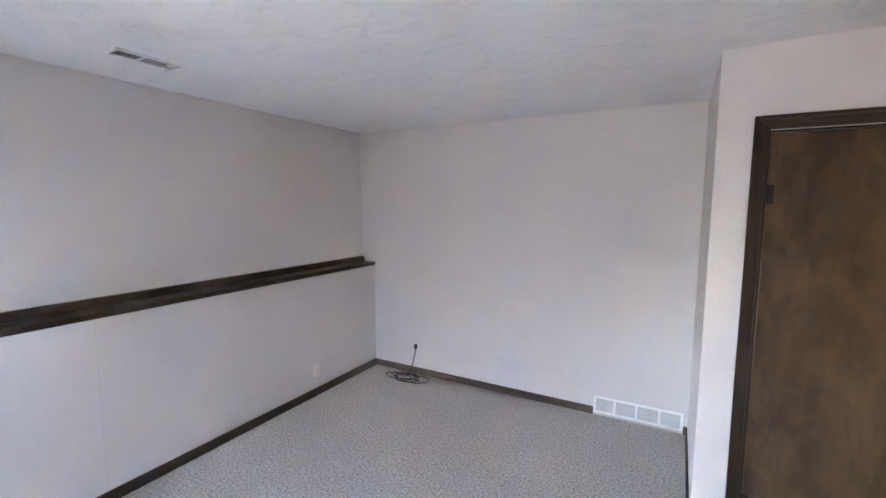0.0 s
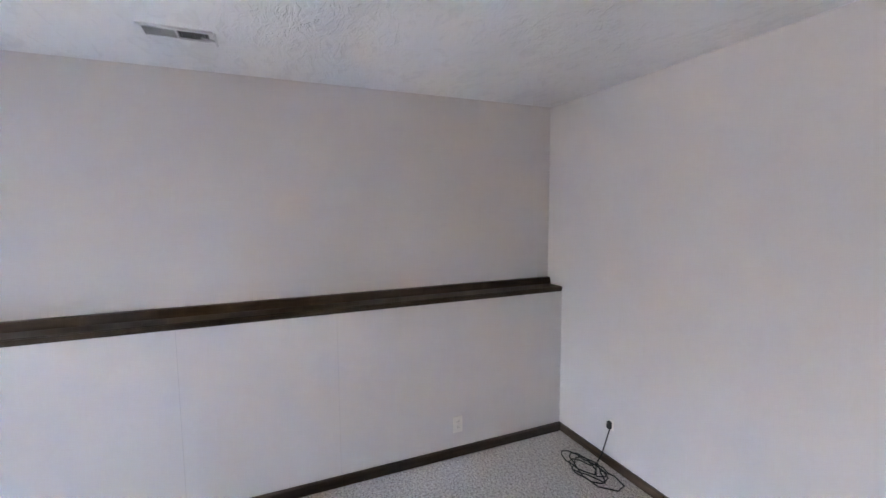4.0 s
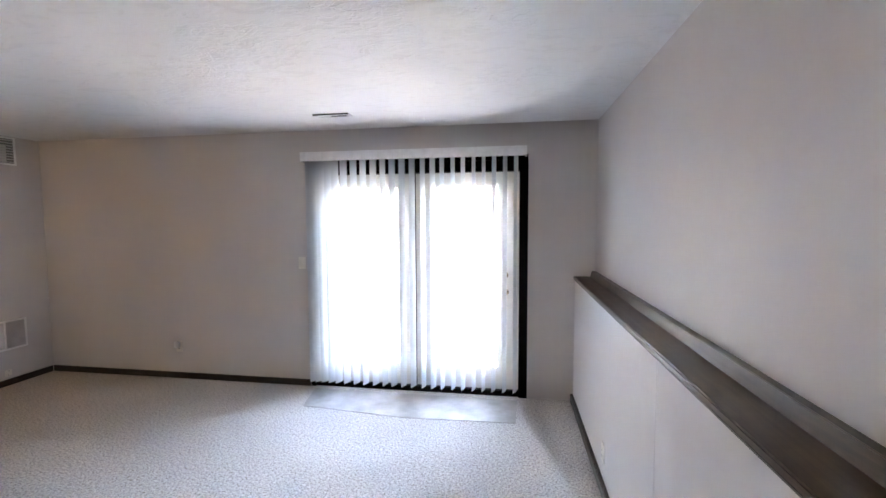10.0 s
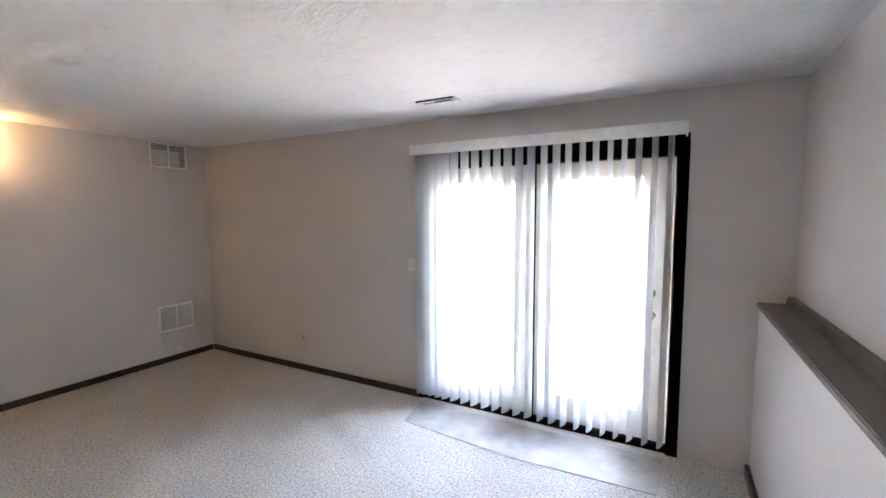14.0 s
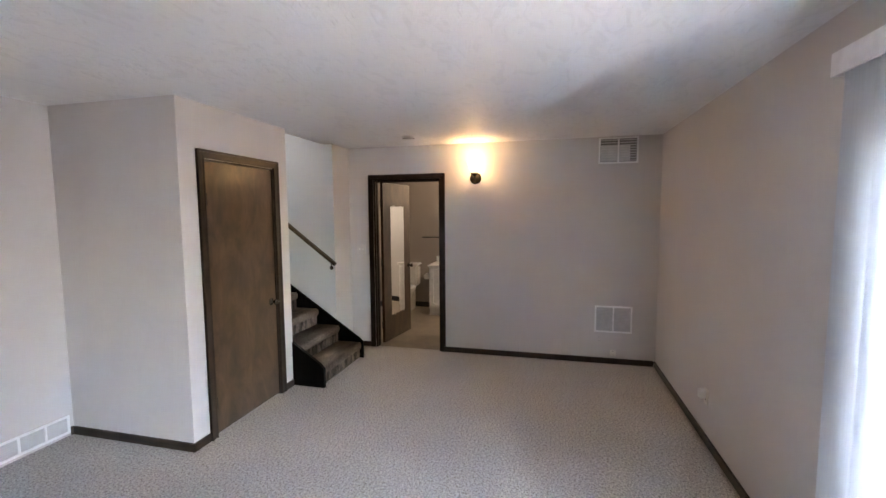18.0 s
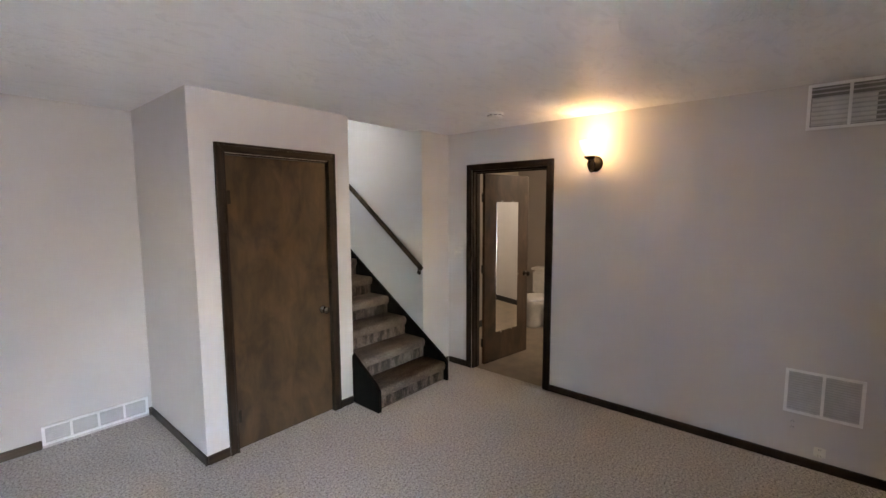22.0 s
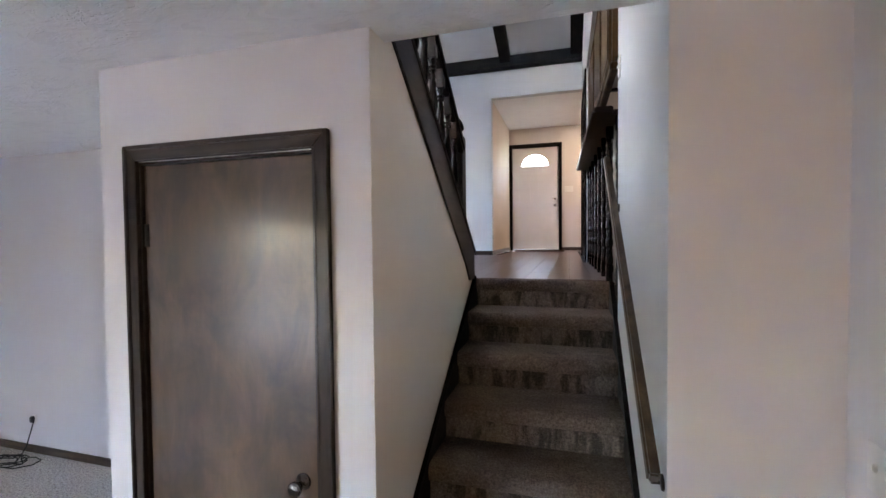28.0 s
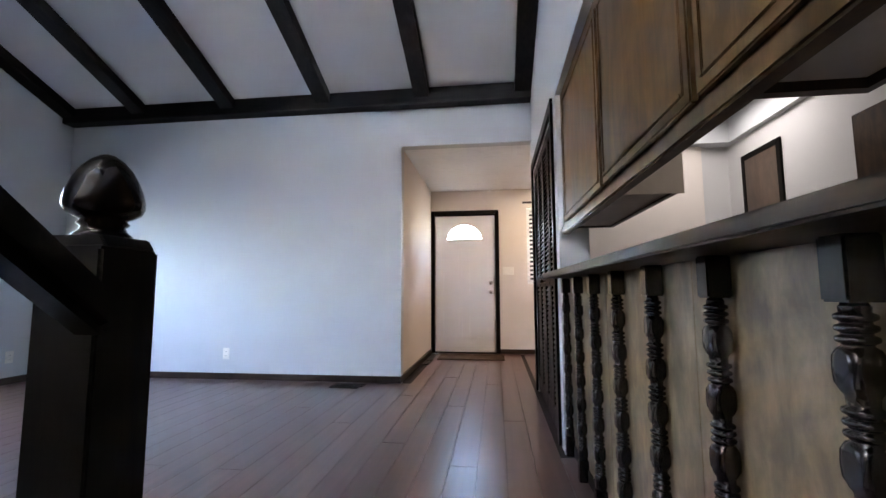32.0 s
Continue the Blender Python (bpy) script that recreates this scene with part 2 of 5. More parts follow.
def laminate(name, dark, light):
    """Printed laminate boards: long faint grain, each board a little lighter or darker."""
    m, nt, b = base_mat(name, 0.32, 0.0, 0.5)
    v = coords(nt, (1, 0.035, 1), True)
    grain_ = noise_tex(nt, v, 16.0, 2.0, 0.5, 0.3)
    streak = noise_tex(nt, v, 30.0, 1.0, 0.5, 0.2)
    col = ramp(nt, grain_, [(0.35, dark), (0.68, light)])
    lines = ramp(nt, streak, [(0.36, (0.92,) * 3), (0.66, (1.12,) * 3)])
    oi = nt.nodes.new("ShaderNodeObjectInfo")
    board = ramp(nt, oi.outputs["Random"], [(0.0, (0.95,) * 3), (1.0, (1.05,) * 3)])
    col = mixed(nt, 1.0, col, lines, "MULTIPLY")
    nt.links.new(mixed(nt, 1.0, col, board, "MULTIPLY"), b.inputs["Base Color"])
    b.inputs["Roughness"].default_value = 0.29
    return m


M_WALL = paint("greige_wall_paint", (0.655, 0.624, 0.612))
M_WALLUP = paint("cool_white_wall_paint", (0.585, 0.602, 0.612))
M_CREAM = paint("cream_stair_paint", (0.79, 0.75, 0.695))
M_KITCHEN = paint("white_kitchen_paint", (0.58, 0.575, 0.565), 0.7, spec=0.2)
M_FOYER = paint("cream_foyer_paint", (0.72, 0.66, 0.60), 0.75, spec=0.15)
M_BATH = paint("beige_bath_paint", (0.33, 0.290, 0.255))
M_CEIL = knockdown("trowelled_white_ceiling", (0.86, 0.86, 0.87))
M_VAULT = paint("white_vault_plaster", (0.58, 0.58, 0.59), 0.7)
M_CARPET = carpet("speckled_beige_carpet", [(0.36, (0.245, 0.222, 0.20)), (0.47, (0.575, 0.541, 0.508)), (0.61, (0.87, 0.832, 0.794))], 185.0, 0.007)
M_STAIRCARPET = carpet("brown_stair_carpet", [(0.34, (0.130, 0.100, 0.080)), (0.5, (0.215, 0.168, 0.137)), (0.66, (0.325, 0.262, 0.218))], 190.0, 0.006, 0.42, (2.6, 5.0, 5.0), (0.34, 0.58))
# Riser carpet: darker than the treads, with upright streaks.
M_RISERCARPET = carpet("streaked_riser_carpet", [(0.34, (0.115, 0.090, 0.073)), (0.5, (0.190, 0.152, 0.126)), (0.66, (0.28, 0.23, 0.195))], 190.0, 0.006, 0.62, (16.0, 1.0, 4.0), (0.42, 0.56))
M_TRIM = wood("dark_stained_trim", (0.015, 0.009, 0.0065), (0.048, 0.029, 0.018), 0.36, "z", 0.3, spec=0.3, sheen=0.04)
M_TRIMX = wood("dark_stained_trim_along_x", (0.018, 0.011, 0.008), (0.06, 0.036, 0.022), 0.33, "x", 0.3, sheen=0.15)
M_TRIMY = wood("dark_stained_trim_along_y", (0.018, 0.011, 0.008), (0.06, 0.036, 0.022), 0.33, "y", 0.3, sheen=0.3)
M_BLACKWOOD = wood("near_black_stained_wood", (0.003, 0.0027, 0.0025), (0.008, 0.0065, 0.005), 0.42, "z", 0.2, spec=0.05)
M_SPINDLE = wood("dark_brown_turned_spindle", (0.007, 0.005, 0.004), (0.018, 0.013, 0.010), 0.13, "z", 0.3, spec=0.5)
M_STRINGER = wood("dark_brown_stringer_stain", (0.017, 0.013, 0.011), (0.044, 0.035, 0.029), 0.40, "y", 0.5, spec=0.35, spot=6.0)
M_LACQUER = wood("black_lacquered_turned_wood", (0.004, 0.003, 0.003), (0.009, 0.0065, 0.005), 0.12, "z", 0.2, spec=0.12)
M_TRIMWORN = wood("worn_brown_trim", (0.045, 0.030, 0.020), (0.125, 0.088, 0.058), 0.45, "x", 0.4)
M_BLACKY = wood("near_black_beam_wood", (0.006, 0.005, 0.005), (0.016, 0.013, 0.011), 0.55, "y", 0.2, spec=0.2)
M_BLACKX = wood("near_black_beam_wood_x", (0.006, 0.005, 0.005), (0.016, 0.013, 0.011), 0.55, "x", 0.2, spec=0.2)
M_DOOR = wood("brown_birch_door_veneer", (0.062, 0.033, 0.017), (0.094, 0.054, 0.028), 0.36, "z", 0.42, grain=3.4, sheen=0.5, pull=0.2, spot=5.0, swirl=0.7, knots=1.8)
M_RAIL = wood("walnut_handrail", (0.040, 0.027, 0.015), (0.092, 0.062, 0.034), 0.38, "y", 0.35, spec=0.25, sheen=0.03)
M_PANEL = wood("brown_wood_panelling", (0.150, 0.099, 0.054), (0.258, 0.178, 0.103), 0.34, "z", 0.42, grain=4.0, spec=0.4, sheen=0.6, pull=0.3, spot=13.0, swirl=0.3)
M_CAB = wood("honey_oak_cabinet", (0.066, 0.032, 0.011), (0.145, 0.077, 0.029), 0.40, "z", 0.5, grain=5.0, spec=0.25, sheen=0.06, pull=0.12, spot=4.0)
M_BARTOP = wood("dark_walnut_bar_top", (0.020, 0.012, 0.007), (0.060, 0.036, 0.021), 0.42, "y", 0.3, spec=0.25)
M_LEDGEBACK = wood("walnut_ledge_board", (0.03, 0.019, 0.012), (0.085, 0.055, 0.034), 0.36, "y", 0.3, sheen=0.12)
M_PLANK = laminate("red_brown_laminate_plank", (0.092, 0.047, 0.039), (0.112, 0.060, 0.050))
M_WHITE = plain("white_enamel", (0.82, 0.82, 0.81), 0.35)
M_WHITEDOOR = plain("white_door_paint", (0.74, 0.73, 0.71), 0.4, 0.0, 0.015, 5.0)
M_VALANCE = plain("white_pvc_valance", (0.86, 0.86, 0.87), 0.45)
M_PLATE = plain("ivory_plastic_plate", (0.80, 0.77, 0.71), 0.4)
M_PLATEWORN = plain("greige_switch_plate", (0.69, 0.655, 0.62), 0.45)
M_GRILLE = plain("white_painted_grille", (0.90, 0.90, 0.90), 0.45)
# Near-black that paints in the shade of ducts, gaps and other openings.
M_DARK = plain("near_black_depth_fill", (0.02, 0.02, 0.022), 0.8)
M_BRONZE = plain("dark_bronze_metal", (0.03, 0.025, 0.02), 0.4, 0.7)
M_CHROME = plain("polished_chrome", (0.75, 0.74, 0.72), 0.12, 1.0)
M_KNOB = plain("dark_nickel", (0.17, 0.16, 0.15), 0.16, 1.0)
M_BRASS = plain("pale_brass", (0.62, 0.52, 0.36), 0.25, 1.0)
M_BLACK = plain("black_rubber", (0.012, 0.012, 0.013), 0.5)
M_MIRROR = plain("mirror_silver", (0.86, 0.87, 0.86), 0.02, 1.0, 0.01)
M_GLASS = clear_glass("window_glass")
M_VANE = sheer("sheer_white_vane_fabric", (0.68, 0.71, 0.75), 0.02, 0.045)
M_SHADE = glow("lit_frosted_shade", (1.0, 0.74, 0.40), 0.03)
M_BULB = glow("lit_round_bulb", (1.0, 0.80, 0.55), 0.2)
M_TUBE = glow("lit_diffuser_panel", (1.0, 0.98, 0.95), 0.03)
M_PORCELAIN = plain("white_porcelain", (0.80, 0.79, 0.76), 0.12)
M_TILE = plain("beige_vinyl_floor", (0.25, 0.205, 0.155), 0.35, 0.0, 0.25, 6.0)
M_GRASS = plain("dry_lawn", (0.085, 0.085, 0.055), 0.95, 0.0, 0.35, 3.0)
M_CONCRETE = plain("worn_concrete", (0.115, 0.111, 0.102), 0.85, 0.0, 0.15, 5.0)
M_FENCE = wood("weathered_fence_boards", (0.075, 0.052, 0.034), (0.13, 0.093, 0.062), 0.8, "z", 0.3)
M_SIDING = plain("pale_house_siding", (0.20, 0.18, 0.15), 0.7)
# Made-up roof tone, pale so that it bounces sun towards the doors.
M_ROOF = plain("pale_bounce_roof", (0.78, 0.78, 0.76), 0.6, 0.0, 0.06, 18.0)
# Whitish glare patches on the clear mat are put into its mottled colour.
M_MATFILM = plain("glare_mottled_vinyl_mat", (0.39, 0.37, 0.345), 0.5, 0.0, 0.30, 4.0, 0.35)
M_DOORMAT = carpet("brown_door_mat", [(0.3, (0.05, 0.035, 0.025)), (0.6, (0.10, 0.07, 0.05))], 200.0, 0.004)
M_SEAM = plain("wall_panel_seam", (0.53, 0.505, 0.495), 0.7)


# ---- building helpers ----
def thing(name, place, label="", category="", group="", kind=""):
    ob = new(name)
    ob.empty_display_size = 0.1
    ob.location = place
    return tagged(ob, label, category, group, kind)


def mesh_of(name, bm, material):
    me = bpy.data.meshes.new(name)
    bmesh.ops.recalc_face_normals(bm, faces=bm.faces)
    bm.to_mesh(me)
    bm.free()
    if material:
        me.materials.append(material)
    return me


def part(name, bm, material, parent, label=""):
    """Links a bmesh, in world metres, as one mesh object under a thing or a part."""
    ob = new(name, mesh_of(name, bm, material))
    ob.parent = parent
    if parent.type == "EMPTY":
        ob.matrix_parent_inverse = Matrix.Translation(-parent.location)
    return tagged(ob, label)


def solid(name, bm, material, label="", category="", group="", kind=""):
    return tagged(new(name, mesh_of(name, bm, material)), label, category, group, kind)


def box(bm, x0, x1, y0, y1, z0, z1, bev=0.0, m=None):
    t = bmesh.new()
    vs = [t.verts.new((x, y, z)) for x in (x0, x1) for y in (y0, y1) for z in (z0, z1)]
    for f in ((0, 1, 3, 2), (4, 6, 7, 5), (0, 4, 5, 1), (2, 3, 7, 6), (0, 2, 6, 4), (1, 5, 7, 3)):
        t.faces.new([vs[i] for i in f])
    if bev:
        bmesh.ops.bevel(t, geom=t.edges[:], offset=bev, segments=2, affect="EDGES", clamp_overlap=True)
    join(bm, t, m)
    return bm


def join(bm, t, m=None):
    """Adds the bmesh t to bm, moved by m."""
    bmesh.ops.recalc_face_normals(t, faces=t.faces)
    made = {v: bm.verts.new(m @ v.co if m else v.co) for v in t.verts}
    for f in t.faces:
        nf = bm.faces.new([made[v] for v in f.verts])
        nf.smooth = f.smooth
    t.free()


def lathe(bm, profile, n=16, m=None, smooth=True):
    """Turned shape round z from (radius, height) pairs."""
    t = bmesh.new()
    rings = [[t.verts.new((r * math.cos(2 * math.pi * k / n), r * math.sin(2 * math.pi * k / n), z)) for k in range(n)] for r, z in profile]
    for a, b in zip(rings, rings[1:]):
        for k in range(n):
            f = t.faces.new((a[k], a[(k + 1) % n], b[(k + 1) % n], b[k]))
            f.smooth = smooth
    t.faces.new(rings[0][::-1])
    t.faces.new(rings[-1])
    join(bm, t, m)
    return bm


def prism(bm, outline, axis, a, b, bev=0.0, m=None):
    """Pushes an outline of two coordinates along an axis from a to b."""
    t = bmesh.new()

    def spot(p, d):
        return {"x": (d, p[0], p[1]), "y": (p[0], d, p[1]), "z": (p[0], p[1], d)}[axis]

    lo, hi = [t.verts.new(spot(p, a)) for p in outline], [t.verts.new(spot(p, b)) for p in outline]
    t.faces.new(lo[::-1])
    t.faces.new(hi)
    for i in range(len(outline)):
        j = (i + 1) % len(outline)
        t.faces.new((lo[i], lo[j], hi[j], hi[i]))
    if bev:
        bmesh.ops.bevel(t, geom=t.edges[:], offset=bev, segments=2, affect="EDGES", clamp_overlap=True)
    join(bm, t, m)
    return bm


def tube(bm, points, r, n=8):
    """A round bar along points."""
    pts = [Vector(p) for p in points]
    t = bmesh.new()
    rings = []
    for i, p in enumerate(pts):
        d = (pts[min(i + 1, len(pts) - 1)] - pts[max(i - 1, 0)]).normalized()
        side = d.cross(Vector((0, 0, 1)))
        side = side.normalized() if side.length > 1e-3 else Vector((1, 0, 0))
        up = side.cross(d)
        rings.append([t.verts.new(p + r * (math.cos(2 * math.pi * k / n) * side + math.sin(2 * math.pi * k / n) * up)) for k in range(n)])
    for a, b in zip(rings, rings[1:]):
        for k in range(n):
            t.faces.new((a[k], a[(k + 1) % n], b[(k + 1) % n], b[k])).smooth = True
    t.faces.new(rings[0][::-1])
    t.faces.new(rings[-1])
    join(bm, t)
    return bm


def nb():
    return bmesh.new()


def boxes(*rows):
    bm = nb()
    for r in rows:
        box(bm, *r)
    return bm


# ---- structure: lower room ----
H, ZU = 2.46, 1.475
XWU, XWL, XE, YS, YN = -2.60, -2.425, 3.04, -0.77, 3.875
YC, XC, SL, SR = 2.76, 0.515, 1.735, 2.63

floor = solid("floor", boxes((-2.75, 3.08, -0.92, 4.40, -0.20, 0.0)), M_CARPET, "speckled beige looped carpet over the whole room", "floor", kind="structure")
solid("floor_bathroom", boxes((3.08, 5.50, -0.92, 3.40, -0.20, -0.004)), M_TILE, "beige marbled vinyl bathroom floor", "floor", kind="structure")
solid("wall_west", boxes((-2.75, XWU, -0.92, 4.00, 0.0, H), (XWU, XWL, YS, YN, 0.0, 1.095)), M_WALL, "greige painted wall with a thicker lower half", "wall", kind="structure")
solid("wall_south", boxes((XWU, -2.02, -0.92, YS, 0, H), (0.05, 5.5, -0.92, YS, 0, H), (-2.02, 0.05, -0.92, YS, 2.14, H)), M_WALL, "greige painted wall around the garden doors", "wall", kind="structure")
solid("wall_north", boxes((XWU, XC + 0.02, YN, 4.00, 0, H)), M_WALL, "greige painted plain end wall", "wall", kind="structure")
solid("wall_closet", boxes((XC, XC + 0.10, YC + 0.10, YN, 0, H), (XC, 0.72, YC, YC + 0.10, 0, H), (1.525, SL - 0.001, YC, YC + 0.003, 0, H), (1.525, SL - 0.11, YC + 0.003, YC + 0.10, 0, H), (0.72, 1.525, YC, YC + 0.10, 2.07, H)), M_WALL, "greige painted closet block walls", "wall", kind="structure")
bm = nb()
prism(bm, [(YC + 0.003, 0.0), (4.33, 0.0), (4.33, 1.455), (4.08, 1.66), (2.86, 2.70), (YC + 0.003, 2.70)], "x", SL - 0.10, SL)
solid("wall_stair_west", bm, M_CREAM, "cream wall under the upper stair", "wall", kind="structure")
solid("wall_east", boxes((XE, XE + 0.11, YS, 1.60, 0, H), (XE, XE + 0.11, 2.44, 3.40, 0, H), (XE, XE + 0.11, 1.60, 2.44, 2.07, H)), M_WALL, "greige painted wall with the bathroom doorway", "wall", kind="structure")
solid("wall_stair_foot", boxes((SR + 0.001, XE, YC, YC + 0.003, 0, H), (SR + 0.12, XE, YC + 0.003, YC + 0.12, 0, H)), M_WALL, "short greige wall beside the stair", "wall", kind="structure")
solid("wall_stair_east", boxes((SR, SR + 0.12, YC + 0.003, 4.03, 0, 6.2)), M_WALLUP, "tall white wall beside the stair", "wall", kind="structure")
bm = boxes((-2.75, 5.5, -0.92, 2.885, H, 2.74), (-2.75, 0.62, 2.885, 4.0, H, 2.74), (3.04, 5.5, 2.885, 3.40, H, 2.74))
solid("ceiling", bm, M_CEIL, "white trowelled plaster ceiling", "ceiling", kind="structure")
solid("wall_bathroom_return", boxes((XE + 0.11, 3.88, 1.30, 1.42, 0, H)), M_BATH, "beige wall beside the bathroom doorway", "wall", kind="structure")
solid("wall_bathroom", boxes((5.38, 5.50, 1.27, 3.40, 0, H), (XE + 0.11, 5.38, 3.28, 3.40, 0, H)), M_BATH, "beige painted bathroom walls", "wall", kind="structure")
solid("wall_laundry", boxes((5.38, 5.50, YS, 1.27, 0, H)), M_KITCHEN, "pale painted wall with a washer supply box", "wall", kind="structure")

# ---- structure: entry level ----
solid("floor_subfloor", boxes((-2.75, 0.60, 4.0, 8.1, 1.20, ZU - 0.012), (0.60, 6.2, 4.381, 8.1, 1.20, ZU - 0.012), (1.1, 6.2, 8.1, 10.2, 1.20, ZU - 0.012)), M_BLACKY, "dark seams under the laminate floor", "floor", kind="structure")
CE = 0.40   # rise of the vault per metre to the south
Z8 = 4.335   # the vault's height over the north wall


def vault(y):
    return Z8 + (7.945 - y) * CE


bm = nb()
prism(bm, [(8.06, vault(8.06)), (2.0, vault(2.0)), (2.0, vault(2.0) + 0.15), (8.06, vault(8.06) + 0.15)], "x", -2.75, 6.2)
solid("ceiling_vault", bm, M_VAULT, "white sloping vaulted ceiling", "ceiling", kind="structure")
bm = nb()
WY0, WY1, WZ0, WZ1 = 5.25, 7.16, 2.47, 3.54
box(bm, -2.72, -2.58, 4.0, WY0, ZU - 0.2, 6.0)
box(bm, -2.72, -2.58, WY1, 8.06, ZU - 0.2, 4.9)
box(bm, -2.72, -2.58, WY0, WY1, ZU - 0.2, WZ0)
box(bm, -2.72, -2.58, WY0, WY1, WZ1, 5.6)
solid("wall_living_west", bm, M_WALLUP, "cool white living room wall with a window", "wall", kind="structure")
solid("wall_living_north", boxes((-2.58, 1.245, 7.945, 8.06, ZU - 0.2, 4.62), (1.245, 2.56, 7.945, 8.06, 3.845, 4.62)), M_WALLUP, "cool white living room end wall", "wall", kind="structure")
# Out-of-view walls added to block outside light from the stairwell.
solid("wall_living_south", boxes((-2.75, 0.60, 3.88, 4.0, 2.74, 6.2), (0.63, 0.70, 2.90, 4.25, ZU - 0.2, 6.4), (0.60, 0.70, 1.9, 2.90, 2.74, 6.4), (0.60, SR + 0.12, 1.8, 1.9, 2.74, 6.6), (SL, SR + 0.12, 2.765, 2.885, 2.74, 6.3)), M_WALLUP, "added unseen white walls that close the stairwell to outside light", "wall", kind="structure")
XLW = 2.55
solid("wall_living_east", boxes((XLW, XLW + 0.17, 6.28, 6.44, ZU - 0.2, 5.2), (XLW, XLW + 0.17, 7.80, 8.06, ZU - 0.2, 4.7), (XLW, XLW + 0.17, 6.44, 7.80, 3.50, 5.1), (XLW, XLW + 0.17, 4.05, 6.28, 3.535, 6.2), (SR + 0.12, XLW + 0.17, 2.5, 4.05, 3.5, 6.2)), M_WALLUP, "cool white wall over the breakfast bar", "wall", kind="structure")
solid("wall_foyer", boxes((1.12, 1.235, 8.06, 10.03, ZU - 0.2, 4.0), (1.12, 1.29, 10.03, 10.15, ZU - 0.2, 4.0), (2.18, 2.635, 10.03, 10.15, ZU - 0.2, 4.0), (1.29, 2.18, 10.03, 10.15, 3.495, 4.0), (2.635, 3.35, 10.03, 10.15, ZU - 0.2, 2.46), (2.635, 3.35, 10.03, 10.15, 3.58, 4.0), (3.35, 4.1, 10.03, 10.15, ZU - 0.2, 4.0), (4.0, 4.1, 7.9, 10.03, ZU - 0.2, 4.0), (2.72, 4.0, 7.9, 8.02, ZU - 0.2, 4.0)), M_FOYER, "cream painted entry hall walls", "wall", kind="structure")
solid("ceiling_foyer", boxes((1.12, 4.1, 8.06, 10.15, 3.855, 4.0)), M_CEIL, "low white entry hall ceiling", "ceiling", kind="structure")
# kitchen shell
solid("wall_kitchen", boxes((6.0, 6.12, 3.9, 8.06, ZU - 0.2, 4.2), (SR + 0.12, 6.12, 3.78, 3.90, ZU - 0.2, 4.2), (2.72, 6.12, 7.945, 8.06, ZU - 0.2, 4.2), (4.35, 4.45, 3.90, 7.945, ZU - 0.2, 4.2)), M_KITCHEN, "white painted kitchen walls", "wall", kind="structure")
solid("ceiling_kitchen", boxes((2.72, 3.30, 3.78, 8.06, 3.70, 3.94), (4.30, 6.12, 3.78, 8.06, 3.70, 3.94), (3.30, 4.30, 3.78, 6.65, 3.70, 3.94), (3.30, 4.30, 7.80, 8.06, 3.70, 3.94), (3.2, 4.4, 6.6, 7.9, 3.94, 4.0)), M_WALLUP, "white kitchen ceiling with a recessed light well", "ceiling", kind="structure")

# ---- trim, lower room ----
BH = 0.065
def baseboard(rows, mat_):
    bm = nb()
    for r in rows:
        box(bm, *r, 0.0, BH, 0.004)
    solid("baseboard", bm, mat_, "dark-stained wooden baseboard", "baseboard", kind="structure")


baseboard([(XWL, XWL + 0.026, YS, YN)], M_TRIMY)
baseboard([(XWL + 0.026, -0.165, YN - 0.014, YN), (0.487, XC, YN - 0.014, YN)], M_TRIMWORN)
baseboard([(XC - 0.014, XC, YC - 0.014, YN - 0.014)], M_TRIMY)
baseboard([(XC, 0.662, YC - 0.014, YC), (1.584, SL - 0.015, YC - 0.014, YC), (SR + 0.02, XE - 0.014, YC - 0.014, YC)], M_TRIMX)
baseboard([(XE - 0.014, XE, YS + 0.014, 1.542), (XE - 0.014, XE, 2.504, YC - 0.014)], M_TRIMY)
baseboard([(0.05, XE - 0.014, YS, YS + 0.014)], M_TRIMX)


def casing_y(name, y, x0, x1, ztop, zbot, w, label, mat_v, mat_h, side=-1, depth=0.018):
    """Mitred casing on a wall of constant y, round an opening whose outer edges are given."""
    c = thing(name, ((x0 + x1) / 2, y, zbot), label, "door trim", kind="structure")
    d0, d1 = (y - depth, y) if side < 0 else (y, y + depth)
    for xa, xb, inner in ((x0, x0 + w, 1), (x1 - w, x1, 0)):
        out = [(x0, zbot), (x0 + w, zbot), (x0 + w, ztop - w), (x0, ztop)] if inner else [(x1 - w, zbot), (x1, zbot), (x1, ztop), (x1 - w, ztop - w)]
        bm = nb()
        prism(bm, out, "y", d0, d1, 0.004)
        band = (x0, x0 + 0.018) if inner else (x1 - 0.018, x1)
        box(bm, *band, *((y - depth - 0.007, y - 0.001) if side < 0 else (y + 0.001, y + depth + 0.007)), zbot, ztop - 0.0005, 0.003)
        bead = (x0 + w - 0.012, x0 + w + 0.001) if inner else (x1 - w - 0.001, x1 - w + 0.012)
        box(bm, *bead, *((y - depth - 0.003, y - 0.001) if side < 0 else (y + 0.001, y + depth + 0.003)), zbot, ztop - w, 0.002)
        part("side_casing", bm, mat_v, c)
    bm = nb()
    prism(bm, [(x0, ztop), (x0 + w, ztop - w), (x1 - w, ztop - w), (x1, ztop)], "y", d0, d1, 0.004)
    box(bm, x0 + 0.018, x1 - 0.018, *((y - depth - 0.006, y - 0.001) if side < 0 else (y + 0.001, y + depth + 0.006)), ztop - 0.018, ztop + 0.0005, 0.003)
    part("head_casing", bm, mat_h, c)
    return c


